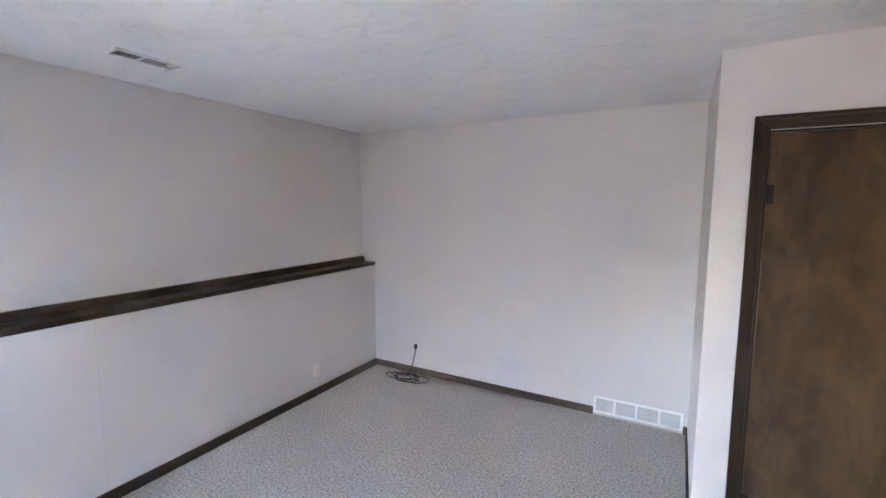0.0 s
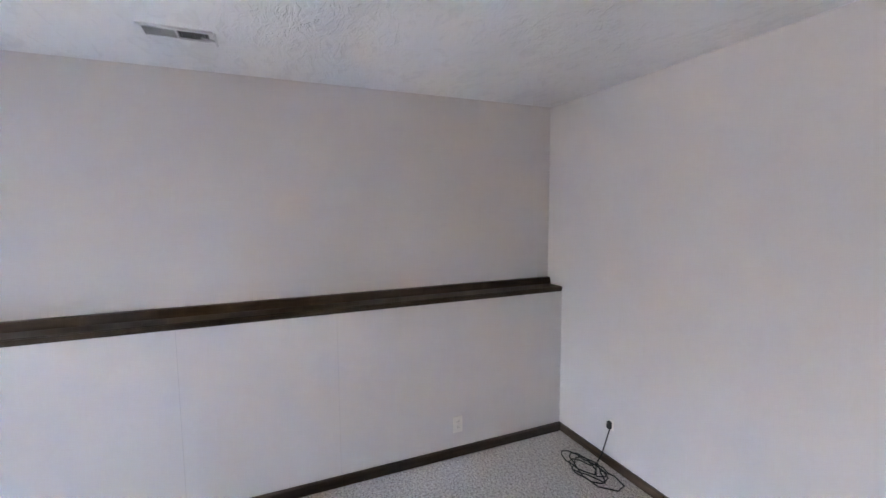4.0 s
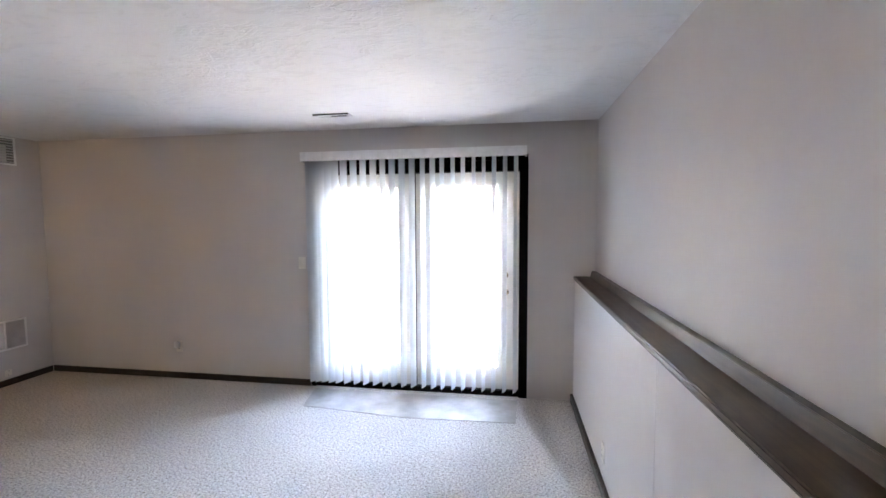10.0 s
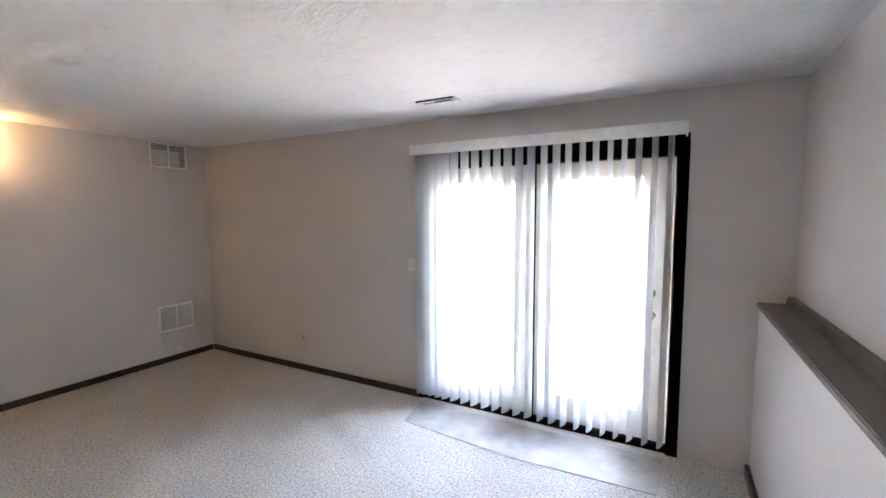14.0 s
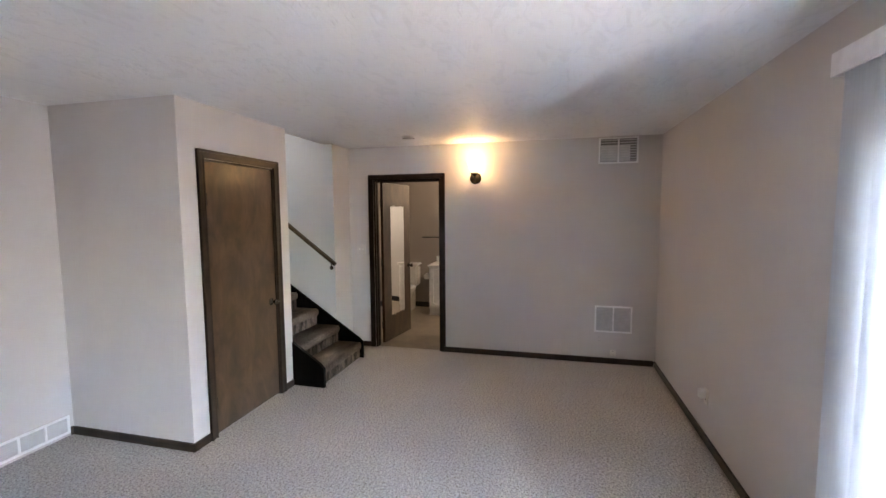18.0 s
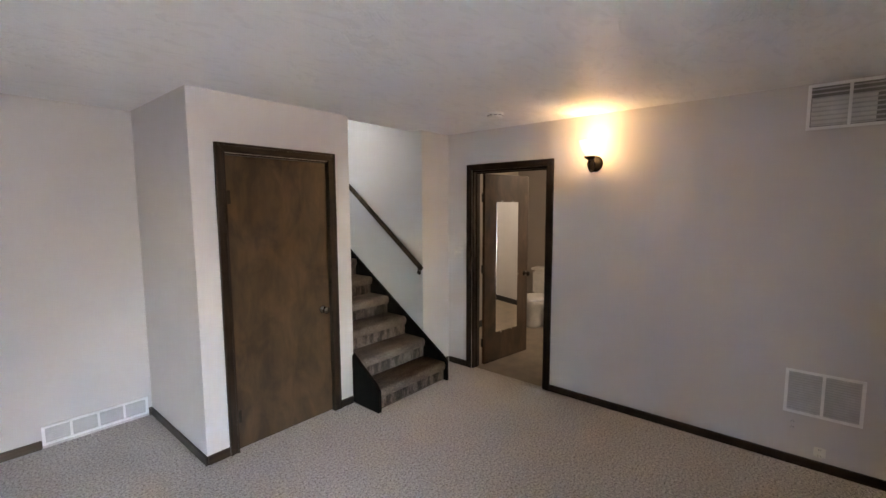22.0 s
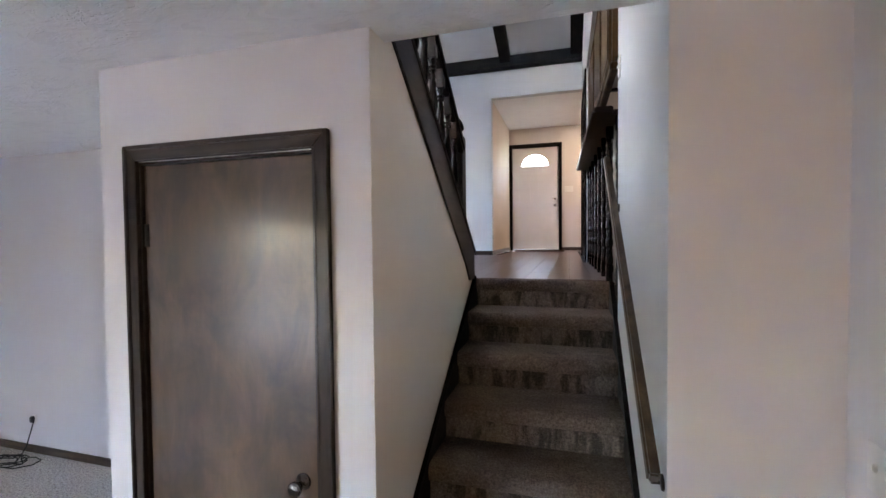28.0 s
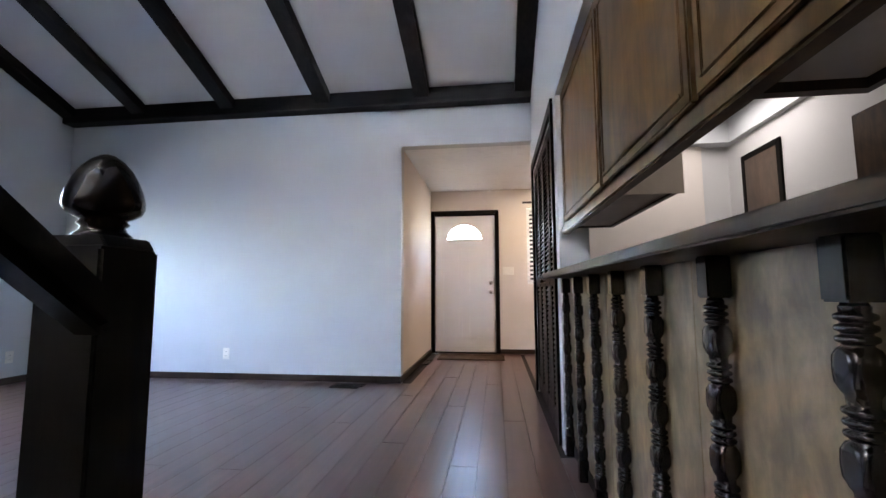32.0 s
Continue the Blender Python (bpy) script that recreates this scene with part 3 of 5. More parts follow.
def casing_x(name, x, y0, y1, ztop, w, label, side=-1, depth=0.018, mat_v=M_TRIM, mat_h=M_TRIMY):
    c = thing(name, (x, (y0 + y1) / 2, 0), label, "door trim", kind="structure")
    d0, d1 = (x - depth, x) if side < 0 else (x, x + depth)
    for out in ([(y0, 0), (y0 + w, 0), (y0 + w, ztop - w), (y0, ztop)], [(y1 - w, 0), (y1, 0), (y1, ztop), (y1 - w, ztop - w)]):
        bm = nb()
        prism(bm, out, "x", d0, d1, 0.004)
        part("side_casing", bm, mat_v, c)
    bm = nb()
    prism(bm, [(y0, ztop), (y0 + w, ztop - w), (y1 - w, ztop - w), (y1, ztop)], "x", d0, d1, 0.004)
    part("head_casing", bm, mat_h, c)
    return c


cc = casing_y("trim_closet_door", YC, 0.66, 1.584, 2.135, 0.0, 0.062, "dark-stained mitred door casing", M_TRIM, M_TRIMX)
part("jamb", boxes((0.70, 0.728, YC, YC + 0.10, 0, 2.07), (1.517, 1.545, YC, YC + 0.10, 0, 2.07), (0.728, 1.517, YC, YC + 0.10, 2.061, 2.072), (0.728, 1.517, YC + 0.052, YC + 0.064, 2.040, 2.061)), M_TRIM, cc)
bc = casing_x("trim_bathroom_door", XE, 1.542, 2.504, 2.132, 0.062, "dark-stained mitred door casing")
part("jamb", boxes((XE, XE + 0.11, 1.598, 1.618, 0, 2.07), (XE, XE + 0.11, 2.422, 2.442, 0, 2.07), (XE, XE + 0.11, 1.618, 2.422, 2.052, 2.072)), M_TRIM, bc)
part("door_stop", boxes((XE + 0.045, XE + 0.06, 1.618, 1.630, 0, 2.052), (XE + 0.045, XE + 0.06, 2.410, 2.422, 0, 2.052), (XE + 0.045, XE + 0.06, 1.630, 2.410, 2.040, 2.052)), M_TRIM, bc)


# ---- doors ----
def knob(parent, m, name="door_knob", mat_=None):
    bm = nb()
    lathe(bm, [(0.030, 0.0), (0.031, 0.004), (0.024, 0.010), (0.011, 0.014), (0.010, 0.034), (0.018, 0.040), (0.026, 0.050), (0.027, 0.060), (0.020, 0.068), (0.004, 0.070)], 18, m)
    return part(name, bm, mat_ or M_CHROME, parent, "chrome round knob")


def hinge(parent, m):
    bm = nb()
    lathe(bm, [(0.006, -0.045), (0.007, -0.04), (0.007, 0.04), (0.006, 0.045)], 8, m)
    box(bm, -0.024, 0.026, -0.003, 0.0015, -0.045, 0.045, 0.0, m)
    return part("hinge", bm, M_BRONZE, parent, "dark bronze hinge")


cd = thing("door_closet", (1.12, YC, 0), "closed flush birch door, brown stain, dark blotches", "door", kind="structure")
bm = nb()
box(bm, 0.731, 1.514, YC + 0.010, YC + 0.050, 0.012, 2.057, 0.002)
part("door_leaf", bm, M_DOOR, cd)
knob(cd, Matrix.Translation((1.446, YC + 0.010, 0.885)) @ Matrix.Rotation(radians(90), 4, "X"), mat_=M_KNOB)
for z in (0.25, 1.78):
    hinge(cd, Matrix.Translation((0.729, YC + 0.005, z)))

# bathroom door, swung inwards about 81 degrees, hinged on its north jamb
bd = thing("door_bathroom", (3.13, 2.40, 0), "open brown birch door with a tall mirror", "door", kind="structure")
BD = Matrix.Translation((3.178, 2.378, 0)) @ Matrix.Rotation(radians(-9.0), 4, "Z")
bm = nb()
box(bm, 0.0, 0.722, 0.0, 0.035, 0.012, 2.048, 0.002, BD)
part("door_leaf", bm, M_DOOR, bd)
bm = nb()
box(bm, 0.176, 0.532, -0.006, 0.0, 0.335, 1.755, 0.0015, BD)
mir = part("mirror", bm, M_MIRROR, bd, "frameless tall door mirror")
for u, z in ((0.257, 1.758), (0.437, 1.758), (0.257, 0.332), (0.437, 0.332), (0.174, 0.95), (0.534, 0.95)):
    bm = nb()
    box(bm, u - 0.012, u + 0.012, -0.011, 0.0, z - 0.010, z + 0.010, 0.003, BD)
    part("mirror_clip", bm, M_CHROME, mir)
knob(bd, BD @ Matrix.Translation((0.662, 0.0, 0.94)) @ Matrix.Rotation(radians(90), 4, "X"), mat_=M_BRONZE)
knob(bd, BD @ Matrix.Translation((0.662, 0.035, 0.94)) @ Matrix.Rotation(radians(-90), 4, "X"), mat_=M_BRONZE)
for z in (0.25, 1.05, 1.80):
    hinge(bd, BD @ Matrix.Translation((-0.004, 0.02, z)))

# ---- wall ledge ----
lg = thing("wall_ledge", (XWL, 1.55, 1.10), "long dark walnut ledge capping the lower wall", "shelf")
bm = nb()
box(bm, XWU + 0.002, XWL + 0.012, YS + 0.002, YN - 0.002, 1.095, 1.120, 0.005)
part("shelf_board", bm, M_LEDGEBACK, lg)
bm = nb()
prism(bm, [(XWU + 0.001, 1.119), (XWU + 0.048, 1.119), (XWU + 0.036, 1.170), (XWU + 0.001, 1.170)], "y", YS + 0.012, YN - 0.004, 0.003)
part("back_board", bm, M_LEDGEBACK, lg)
bm = nb()
prism(bm, [(XWL + 0.001, 1.095), (XWL + 0.008, 1.095), (XWL + 0.005, 1.084), (XWL + 0.001, 1.082)], "y", YS + 0.002, YN - 0.002, 0.002)
part("moulding", bm, M_TRIMY, lg)

# ---- garden doors ----
gx0, gx1, gtop = -1.945, 0.005, 2.045
gd = thing("door_garden", (-0.98, -0.84, 0), "pair of white glazed garden doors in a black frame", "door", kind="structure")
part("frame", boxes((-2.0205, gx0, -0.90, YS + 0.006, 0, 2.1385), (gx1, 0.0505, -0.90, YS + 0.002, 0, 2.1385), (gx0, gx1, -0.90, YS + 0.006, gtop, 2.138), (gx0, gx1, -0.90, -0.785, 0, 0.050), (-2.018, 0.048, YS + 0.0005, YS + 0.010, 2.1385, 2.185)), M_BLACKWOOD, gd, "near-black stained frame")
for xa, xb, ga, gb in ((gx0 + 0.001, -0.998, -1.765, -1.150), (-0.982, gx1 - 0.001, -0.842, -0.200)):
    leaf = nb()
    y0, y1 = -0.865, -0.822
    for r in ((xa, ga, 0.052, 2.043), (gb, xb, 0.052, 2.043), (ga, gb, 0.052, 0.245), (ga, gb, 1.925, 2.043)):
        box(leaf, r[0], r[1], y0, y1, r[2], r[3], 0.0015)
    lf = part("door_leaf", leaf, M_WHITEDOOR, gd)
    bead = nb()
    for r in ((ga - 0.02, ga + 0.012, 0.225, 1.945), (gb - 0.012, gb + 0.02, 0.225, 1.945), (ga + 0.012, gb - 0.012, 0.225, 0.257), (ga + 0.012, gb - 0.012, 1.913, 1.945)):
        box(bead, r[0], r[1], y1, y1 + 0.012, r[2], r[3], 0.003)
    part("glazing_bead", bead, M_WHITEDOOR, lf)
    pane = nb()
    box(pane, ga, gb, -0.846, -0.842, 0.245, 1.925)
    pg = part("pane", pane, M_GLASS, lf, "clear glass pane")
    pg.visible_shadow = False
part("astragal", boxes((-1.000, -0.981, -0.822, -0.812, 0.052, 2.043)), M_BLACK, gd, "black seal between the leaves")
knob(gd, Matrix.Translation((-1.825, -0.822, 0.958)) @ Matrix.Rotation(radians(-90), 4, "X"), mat_=M_BRASS)
bm = nb()
lathe(bm, [(0.027, 0), (0.027, 0.012), (0.018, 0.018), (0.004, 0.02)], 16, Matrix.Translation((-1.825, -0.822, 1.114)) @ Matrix.Rotation(radians(-90), 4, "X"))
part("deadbolt", bm, M_BRASS, gd, "pale brass deadbolt")

# ---- vertical blinds ----
vb = thing("vertical_blind", (-0.98, -0.69, 2.16), "white sheer vertical blind with a box valance", "blind")
bm = boxes((-2.003, 0.052, -0.662, -0.650, 2.160, 2.243), (-2.003, -1.991, -0.766, -0.662, 2.160, 2.243), (0.040, 0.052, -0.766, -0.662, 2.160, 2.243), (-1.991, 0.040, -0.766, -0.662, 2.231, 2.243))
part("valance", bm, M_VALANCE, vb)
part("head_rail", boxes((-1.96, 0.01, -0.728, -0.688, 2.188, 2.218)), M_WHITE, vb)
part("vane_clip_row", boxes((-1.95, 0.0, -0.714, -0.702, 2.172, 2.188)), M_WHITE, vb)


def vane(x, turn, z0=0.075, z1=2.172, w=0.089):
    """One hanging fabric vane, slightly curved across its width."""
    bm = nb()
    m = Matrix.Translation((x, -0.708, 0)) @ Matrix.Rotation(radians(turn), 4, "Z")
    cols = []
    for k in range(7):
        u = (k / 6 - 0.5) * w
        bow = 0.006 * (1 - (2 * k / 6 - 1) ** 2)
        cols.append([bm.verts.new(m @ Vector((u, bow, z))) for z in (z0, z0 + 0.7, z0 + 1.4, z1)])
    for a, b in zip(cols, cols[1:]):
        for i in range(3):
            bm.faces.new((a[i], b[i], b[i + 1], a[i + 1])).smooth = True
    return part("vane", bm, M_VANE, vb, "")


rng = random.Random(5)
vx = []
x = -0.015
while x > -1.97:
    near = max(0.0, min(1.0, (x + 0.34) / 0.32))       # drawn closer together at the east end
    vx.append(x + rng.uniform(-0.004, 0.004))
    vane(vx[-1], 69 - 26 * near + rng.uniform(-4, 4))
    x -= 0.092 - 0.040 * near
bm = nb()
tube(bm, [(-1.925, -0.66, 2.17), (-1.926, -0.655, 1.5), (-1.924, -0.655, 0.95)], 0.003, 6)
part("cord", bm, M_WHITE, vb)

# ---- stairs down from the entry ----
R, G, Y0 = ZU / 8, 0.2685, 2.47
st = thing("staircase", ((SL + SR) / 2, Y0, 0), "brown carpeted stair with eight risers", "staircase")
for i in range(8):
    z, y = R * (i + 1), Y0 + G * i
    back = y + G + 0.012 if i < 7 else y + 0.030
    low = R * i - (0.0 if i == 0 else 0.012)
    prof = [(y + 0.005, low), (y + 0.004, z - 0.088)]
    for k in range(8):
        a = radians(-90 + 180 * k / 7)
        prof.append((y - 0.002 - 0.022 * math.cos(a), z - 0.041 + 0.041 * math.sin(a)))
    prof += [(back, z), (back, low)]
    bm = nb()
    x0, x1 = (SL + 0.022, SR - 0.022)
    prism(bm, prof, "x", x0, x1)
    for f in bm.faces:
        f.smooth = abs(f.normal.x) < 0.5
    tread = part("step", bm, M_STAIRCARPET, st)
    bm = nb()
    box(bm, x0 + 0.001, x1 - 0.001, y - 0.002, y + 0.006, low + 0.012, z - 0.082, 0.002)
    part("riser", bm, M_RISERCARPET, tread, "darker streaked riser carpet")


def skirt(x0, x1):
    """Dark skirt board that follows the flight."""
    s = R / G
    a, b = Y0 - 0.045, 4.335
    bm = nb()
    prism(bm, [(a, 0.0), (a, 0.185), (Y0 + 0.0, 0.185 + 0.05), (b, R + (b - Y0) * s + 0.03), (b, R + (b - Y0 - 0.30) * s - 0.05), (Y0 + 0.30, 0.0)], "x", x0, x1, 0.002)
    part("skirt_board", bm, M_BLACKWOOD, st, "near-black skirt board")


skirt(SL - 0.014, SL + 0.022)
skirt(SR - 0.022, SR + 0.004)

# handrail on the east wall
hr = thing("handrail", (2.57, 3.4, 1.5), "round-edged walnut handrail on wall brackets", "handrail")
ra, rb = Vector((2.592, 2.735, 1.085)), Vector((2.586, 4.235, 2.222))
d = (rb - ra).normalized()
side = Vector((1, 0, 0))
up = side.cross(d).normalized()
mm = Matrix((( side.x, d.x, up.x, ra.x), (side.y, d.y, up.y, ra.y), (side.z, d.z, up.z, ra.z), (0, 0, 0, 1)))
bm = nb()
prism(bm, [(-0.016, -0.024), (0.016, -0.024), (0.019, 0.0), (0.016, 0.022), (-0.016, 0.022), (-0.019, 0.0)], "y", 0.0, (rb - ra).length, 0.006, mm)
part("rail", bm, M_RAIL, hr)
for f in (0.035, 0.80):
    p = ra + (rb - ra) * f
    bm = nb()
    tube(bm, [(SR - 0.001, p.y + 0.02, p.z - 0.085), (SR - 0.03, p.y + 0.02, p.z - 0.088), (p.x + 0.012, p.y + 0.01, p.z - 0.06), (p.x, p.y, p.z - 0.02)], 0.006, 8)
    lathe(bm, [(0.024, 0), (0.022, 0.006), (0.006, 0.009)], 14, Matrix.Translation((SR - 0.0005, p.y + 0.02, p.z - 0.085)) @ Matrix.Rotation(radians(-90), 4, "Y"))
    part("bracket", bm, M_BRONZE, hr, "dark metal bracket")

# ---- upper stair balustrade ----
SS = 0.775
bal = thing("stair_balustrade", (1.70, 4.25, ZU), "near-black turned stair balustrade with an acorn newel", "balustrade")


def zs(y):
    return 1.655 + SS * (4.31 - y)


def zr(y):
    return 2.315 + 0.785 * (4.215 - y)


bm = nb()
prism(bm, [(4.315, ZU), (4.315, 1.655), (2.60, zs(2.60)), (2.60, zs(2.60) - 0.215), (4.09, 1.585), (4.19, ZU)], "x", 1.690, 1.748, 0.003)
part("stringer", bm, M_STRINGER, bal)
bm = nb()
prism(bm, [(4.32, 1.655), (4.32, 1.669), (2.60, zs(2.60) + 0.014), (2.60, zs(2.60))], "x", 1.640, 1.758, 0.004)
part("stringer_cap", bm, M_STRINGER, bal)
bm = nb()
prism(bm, [(4.225, zr(4.225)), (2.60, zr(2.60)), (2.60, zr(2.60) + 0.062), (4.225, zr(4.225) + 0.062)], "x", 1.655, 1.715, 0.012)
part("rail", bm, M_BLACKWOOD, bal)
nx, ny = 1.648, 4.262
bm = nb()
box(bm, nx - 0.047, nx + 0.047, ny - 0.047, ny + 0.047, ZU, 2.425, 0.004)
prism(bm, [(nx - 0.047, 2.425), (nx + 0.047, 2.425), (nx + 0.036, 2.441), (nx - 0.036, 2.441)], "y", ny - 0.040, ny + 0.040, 0.002)
nw = part("newel_post", bm, M_BLACKWOOD, bal)
bm = nb()
lathe(bm, [(0.032, 2.438), (0.034, 2.444), (0.028, 2.449), (0.025, 2.455), (0.030, 2.460), (0.026, 2.465), (0.034, 2.469), (0.043, 2.475), (0.0465, 2.483), (0.0465, 2.492), (0.0435, 2.506), (0.038, 2.521), (0.030, 2.536), (0.020, 2.548), (0.009, 2.556), (0.002, 2.558)], 28, Matrix.Translation((nx, ny, 0)))
part("finial", bm, M_LACQUER, nw, "polished acorn finial")
for k in range(9):
    y = 4.040 - 0.141 * k
    za, zb = zs(y) + 0.012, zr(y) + 0.015
    h = zb - za
    bm = nb()
    prism(bm, [(y - 0.021, za - 0.016), (y + 0.021, za - 0.03), (y + 0.021, za + 0.085), (y - 0.021, za + 0.085)], "x", 1.664, 1.706, 0.002)
    box(bm, 1.664, 1.706, y - 0.021, y + 0.021, zb - 0.10, zb + 0.0, 0.002)
    za2, zb2 = za + 0.085, zb - 0.10
    L = zb2 - za2
    prof = [(0.019, 0), (0.013, 0.02), (0.021, 0.05), (0.023, 0.09), (0.014, 0.145), (0.011, 0.165), (0.019, 0.175), (0.022, 0.19), (0.019, 0.205), (0.011, 0.215), (0.019, 0.226), (0.022, 0.24), (0.018, 0.256), (0.012, 0.268), (0.019, 0.31), (0.023, 0.37), (0.024, 0.42), (0.018, 0.60), (0.013, 0.77), (0.011, 0.81), (0.019, 0.82), (0.022, 0.835), (0.019, 0.85), (0.011, 0.86), (0.019, 0.871), (0.022, 0.886), (0.019, 0.901), (0.011, 0.912), (0.017, 0.94), (0.021, 0.97), (0.020, 1.0)]
    lathe(bm, [(r, za2 + t * L) for r, t in prof], 14, Matrix.Translation((1.685, y, 0)))
    part("baluster", bm, M_LACQUER, bal)
# treads of the upper stair, hidden behind its stringer
us = thing("upper_stair", (1.2, 4.2, ZU), "carpeted upper stair behind the stringer", "staircase")
for i in range(7):
    bm = nb()
    box(bm, 0.705, 1.688, 4.30 - 0.235 * (i + 1), 4.30 - 0.235 * i, ZU + 0.18 * i - (0.0 if i == 0 else 0.02), ZU + 0.18 * (i + 1), 0.01)
    part("step", bm, M_STAIRCARPET, us)

# ---- breakfast bar ----
bar = thing("breakfast_bar", (2.65, 5.1, ZU), "wood-panelled breakfast bar with turned spindles", "bar")
bm = nb()
prism(bm, [(2.440, 6.150), (2.492, 3.965), (2.506, 3.945), (2.588, 3.948), (2.600, 3.962), (2.600, 4.032), (2.86, 4.032), (2.86, 6.278), (2.548, 6.278), (2.548, 6.150)], "z", 2.434, 2.462, 0.004)
part("bar_top", bm, M_BARTOP, bar, "thick walnut bar top")
LEAN = 0.020   # how far the bar's face swings west for each metre north


def face(y):
    return 2.640 - LEAN * (y - 4.032)


part("core", boxes((2.665, 2.75, 4.032, 6.278, ZU - 0.01, 2.434)), M_WALLUP, bar)
PY = [4.032, 4.78, 5.50, 6.278]
for a, b in zip(PY, PY[1:]):
    bm = nb()
    a, b = a + 0.001, b - 0.001
    prism(bm, [(face(a), a), (2.664, a), (2.664, b), (face(b), b)], "z", ZU, 2.434, 0.001)
    part("panel", bm, M_PANEL, bar, "brown wood veneer panel")
bm = nb()
prism(bm, [(face(4.032) - 0.008, 4.032), (face(4.032) - 0.0005, 4.032), (face(6.278) - 0.0005, 6.278), (face(6.278) - 0.008, 6.278)], "z", ZU, ZU + 0.06, 0.002)
part("base_trim", bm, M_BLACKWOOD, bar)
SPY0, SPG = 4.318, 0.320
SPW = 0.0225
for k in range(-1, 7):
    y = SPY0 + SPG * k if k >= 0 else 4.062
    SPX = face(y) - 0.0235 if k >= 0 else 2.643
    bm = nb()
    box(bm, SPX - SPW, SPX + SPW, y - SPW, y + SPW, 2.352, 2.434, 0.003)
    box(bm, SPX - SPW, SPX + SPW, y - SPW, y + SPW, ZU, ZU + 0.10, 0.003)
    za, zb, cells = ZU + 0.10, 2.352, 7
    prof = []
    for c in range(cells):
        z0 = za + (zb - za) * c / cells
        L = (zb - za) / cells
        for r, t in ((0.0165, 0.0), (0.0205, 0.05), (0.0250, 0.13), (0.0272, 0.25), (0.0272, 0.30), (0.0250, 0.42), (0.0205, 0.50), (0.0155, 0.53), (0.0160, 0.55), (0.0205, 0.575), (0.0215, 0.60), (0.0205, 0.63), (0.0155, 0.65), (0.0155, 0.67), (0.0205, 0.695), (0.0215, 0.72), (0.0205, 0.75), (0.0155, 0.77), (0.0155, 0.79), (0.0205, 0.815), (0.0215, 0.84), (0.0205, 0.87), (0.0155, 0.895), (0.0160, 0.95)):
            prof.append((r, z0 + t * L))
    prof.append((0.0125, zb))
    turned = bmesh.new()
    lathe(turned, prof, 20, Matrix.Identity(4))
    for v in turned.verts:                      # four flats cut on every bulge leave oval faces
        v.co.x, v.co.y = max(-0.0205, min(0.0205, v.co.x)), max(-0.0205, min(0.0205, v.co.y))
        v.co += Vector((SPX, y, 0))
    for f in turned.faces:
        f.smooth = True
    tmp = bpy.data.meshes.new("turned")
    turned.to_mesh(tmp)
    turned.free()
    bm.from_mesh(tmp)
    bpy.data.meshes.remove(tmp)
    part("spindle", bm, M_SPINDLE, bar, "near-black turned spindle")

# ---- hanging kitchen cabinets over the bar ----
# Kitchen light on this end is put into a paler wood colour.
M_ENDPANEL = wood("pale_lit_end_panel", (0.72, 0.65, 0.56), (0.80, 0.73, 0.64), 0.5, "z", 0.15, grain=3.0)
M_UNDER = plain("grey_brown_hardboard", (0.68, 0.65, 0.61), 0.6, 0.0, 0.12, 7.0)
hc = thing("hanging_cabinet", (2.75, 5.1, 2.7), "honey-brown oak cabinets hung over the bar", "cabinet")
part("body", boxes((2.612, 2.880, 4.056, 4.60, 2.760, 3.531)), M_CAB, hc)
part("body", boxes((2.612, 2.870, 5.36, 6.276, 2.742, 3.531)), M_CAB, hc)
part("end_panel", boxes((2.612, 2.872, 5.352, 5.36, 2.716, 3.531)), M_ENDPANEL, hc, "end panel coloured pale as if lit")
part("back_panel", boxes((2.612, 2.640, 4.60, 5.352, 2.735, 3.531)), M_CAB, hc)
for r in ((2.632, 2.880, 4.575, 4.600, 2.732, 2.760), (2.862, 2.880, 4.056, 4.575, 2.732, 2.760), (2.632, 2.872, 6.256, 6.276, 2.726, 2.742), (2.852, 2.872, 5.36, 6.256, 2.726, 2.742)):
    part("bottom_rail", boxes(r), M_TRIM, hc, "dark bottom rail")
bm = nb()
box(bm, 2.590, 2.632, 4.056, 6.276, 2.690, 2.735, 0.006)
part("light_rail", bm, M_CAB, hc)
bm = boxes((2.600, 2.612, 4.056, 6.276, 2.735, 3.531))
part("face_frame", bm, M_CAB, hc)
for r in ((2.632, 2.862, 4.056, 4.575, 2.752, 2.760), (2.632, 2.852, 5.36, 6.256, 2.734, 2.742)):
    part("underside", boxes(r), M_UNDER, hc, "grey-brown unfinished underside panel")
for a, b in ((4.08, 4.605), (4.63, 5.325), (5.35, 6.13)):
    bm = nb()
    box(bm, 2.582, 2.600, a, b, 2.745, 3.45, 0.004)
    dr = part("cabinet_door", bm, M_CAB, hc)
    for r in ((a + 0.024, a + 0.036, 2.772, 3.423), (b - 0.036, b - 0.024, 2.772, 3.423), (a + 0.036, b - 0.036, 2.772, 2.784), (a + 0.036, b - 0.036, 3.411, 3.423)):
        bm = nb()
        box(bm, 2.577, 2.583, *r, 0.002)
        part("moulding", bm, M_CAB, dr)

for ob in hc.children_recursive:
    for v_ in ob.data.vertices:
        v_.co.x -= 0.010 * (v_.co.y + ob.matrix_world.translation.y - 4.25)

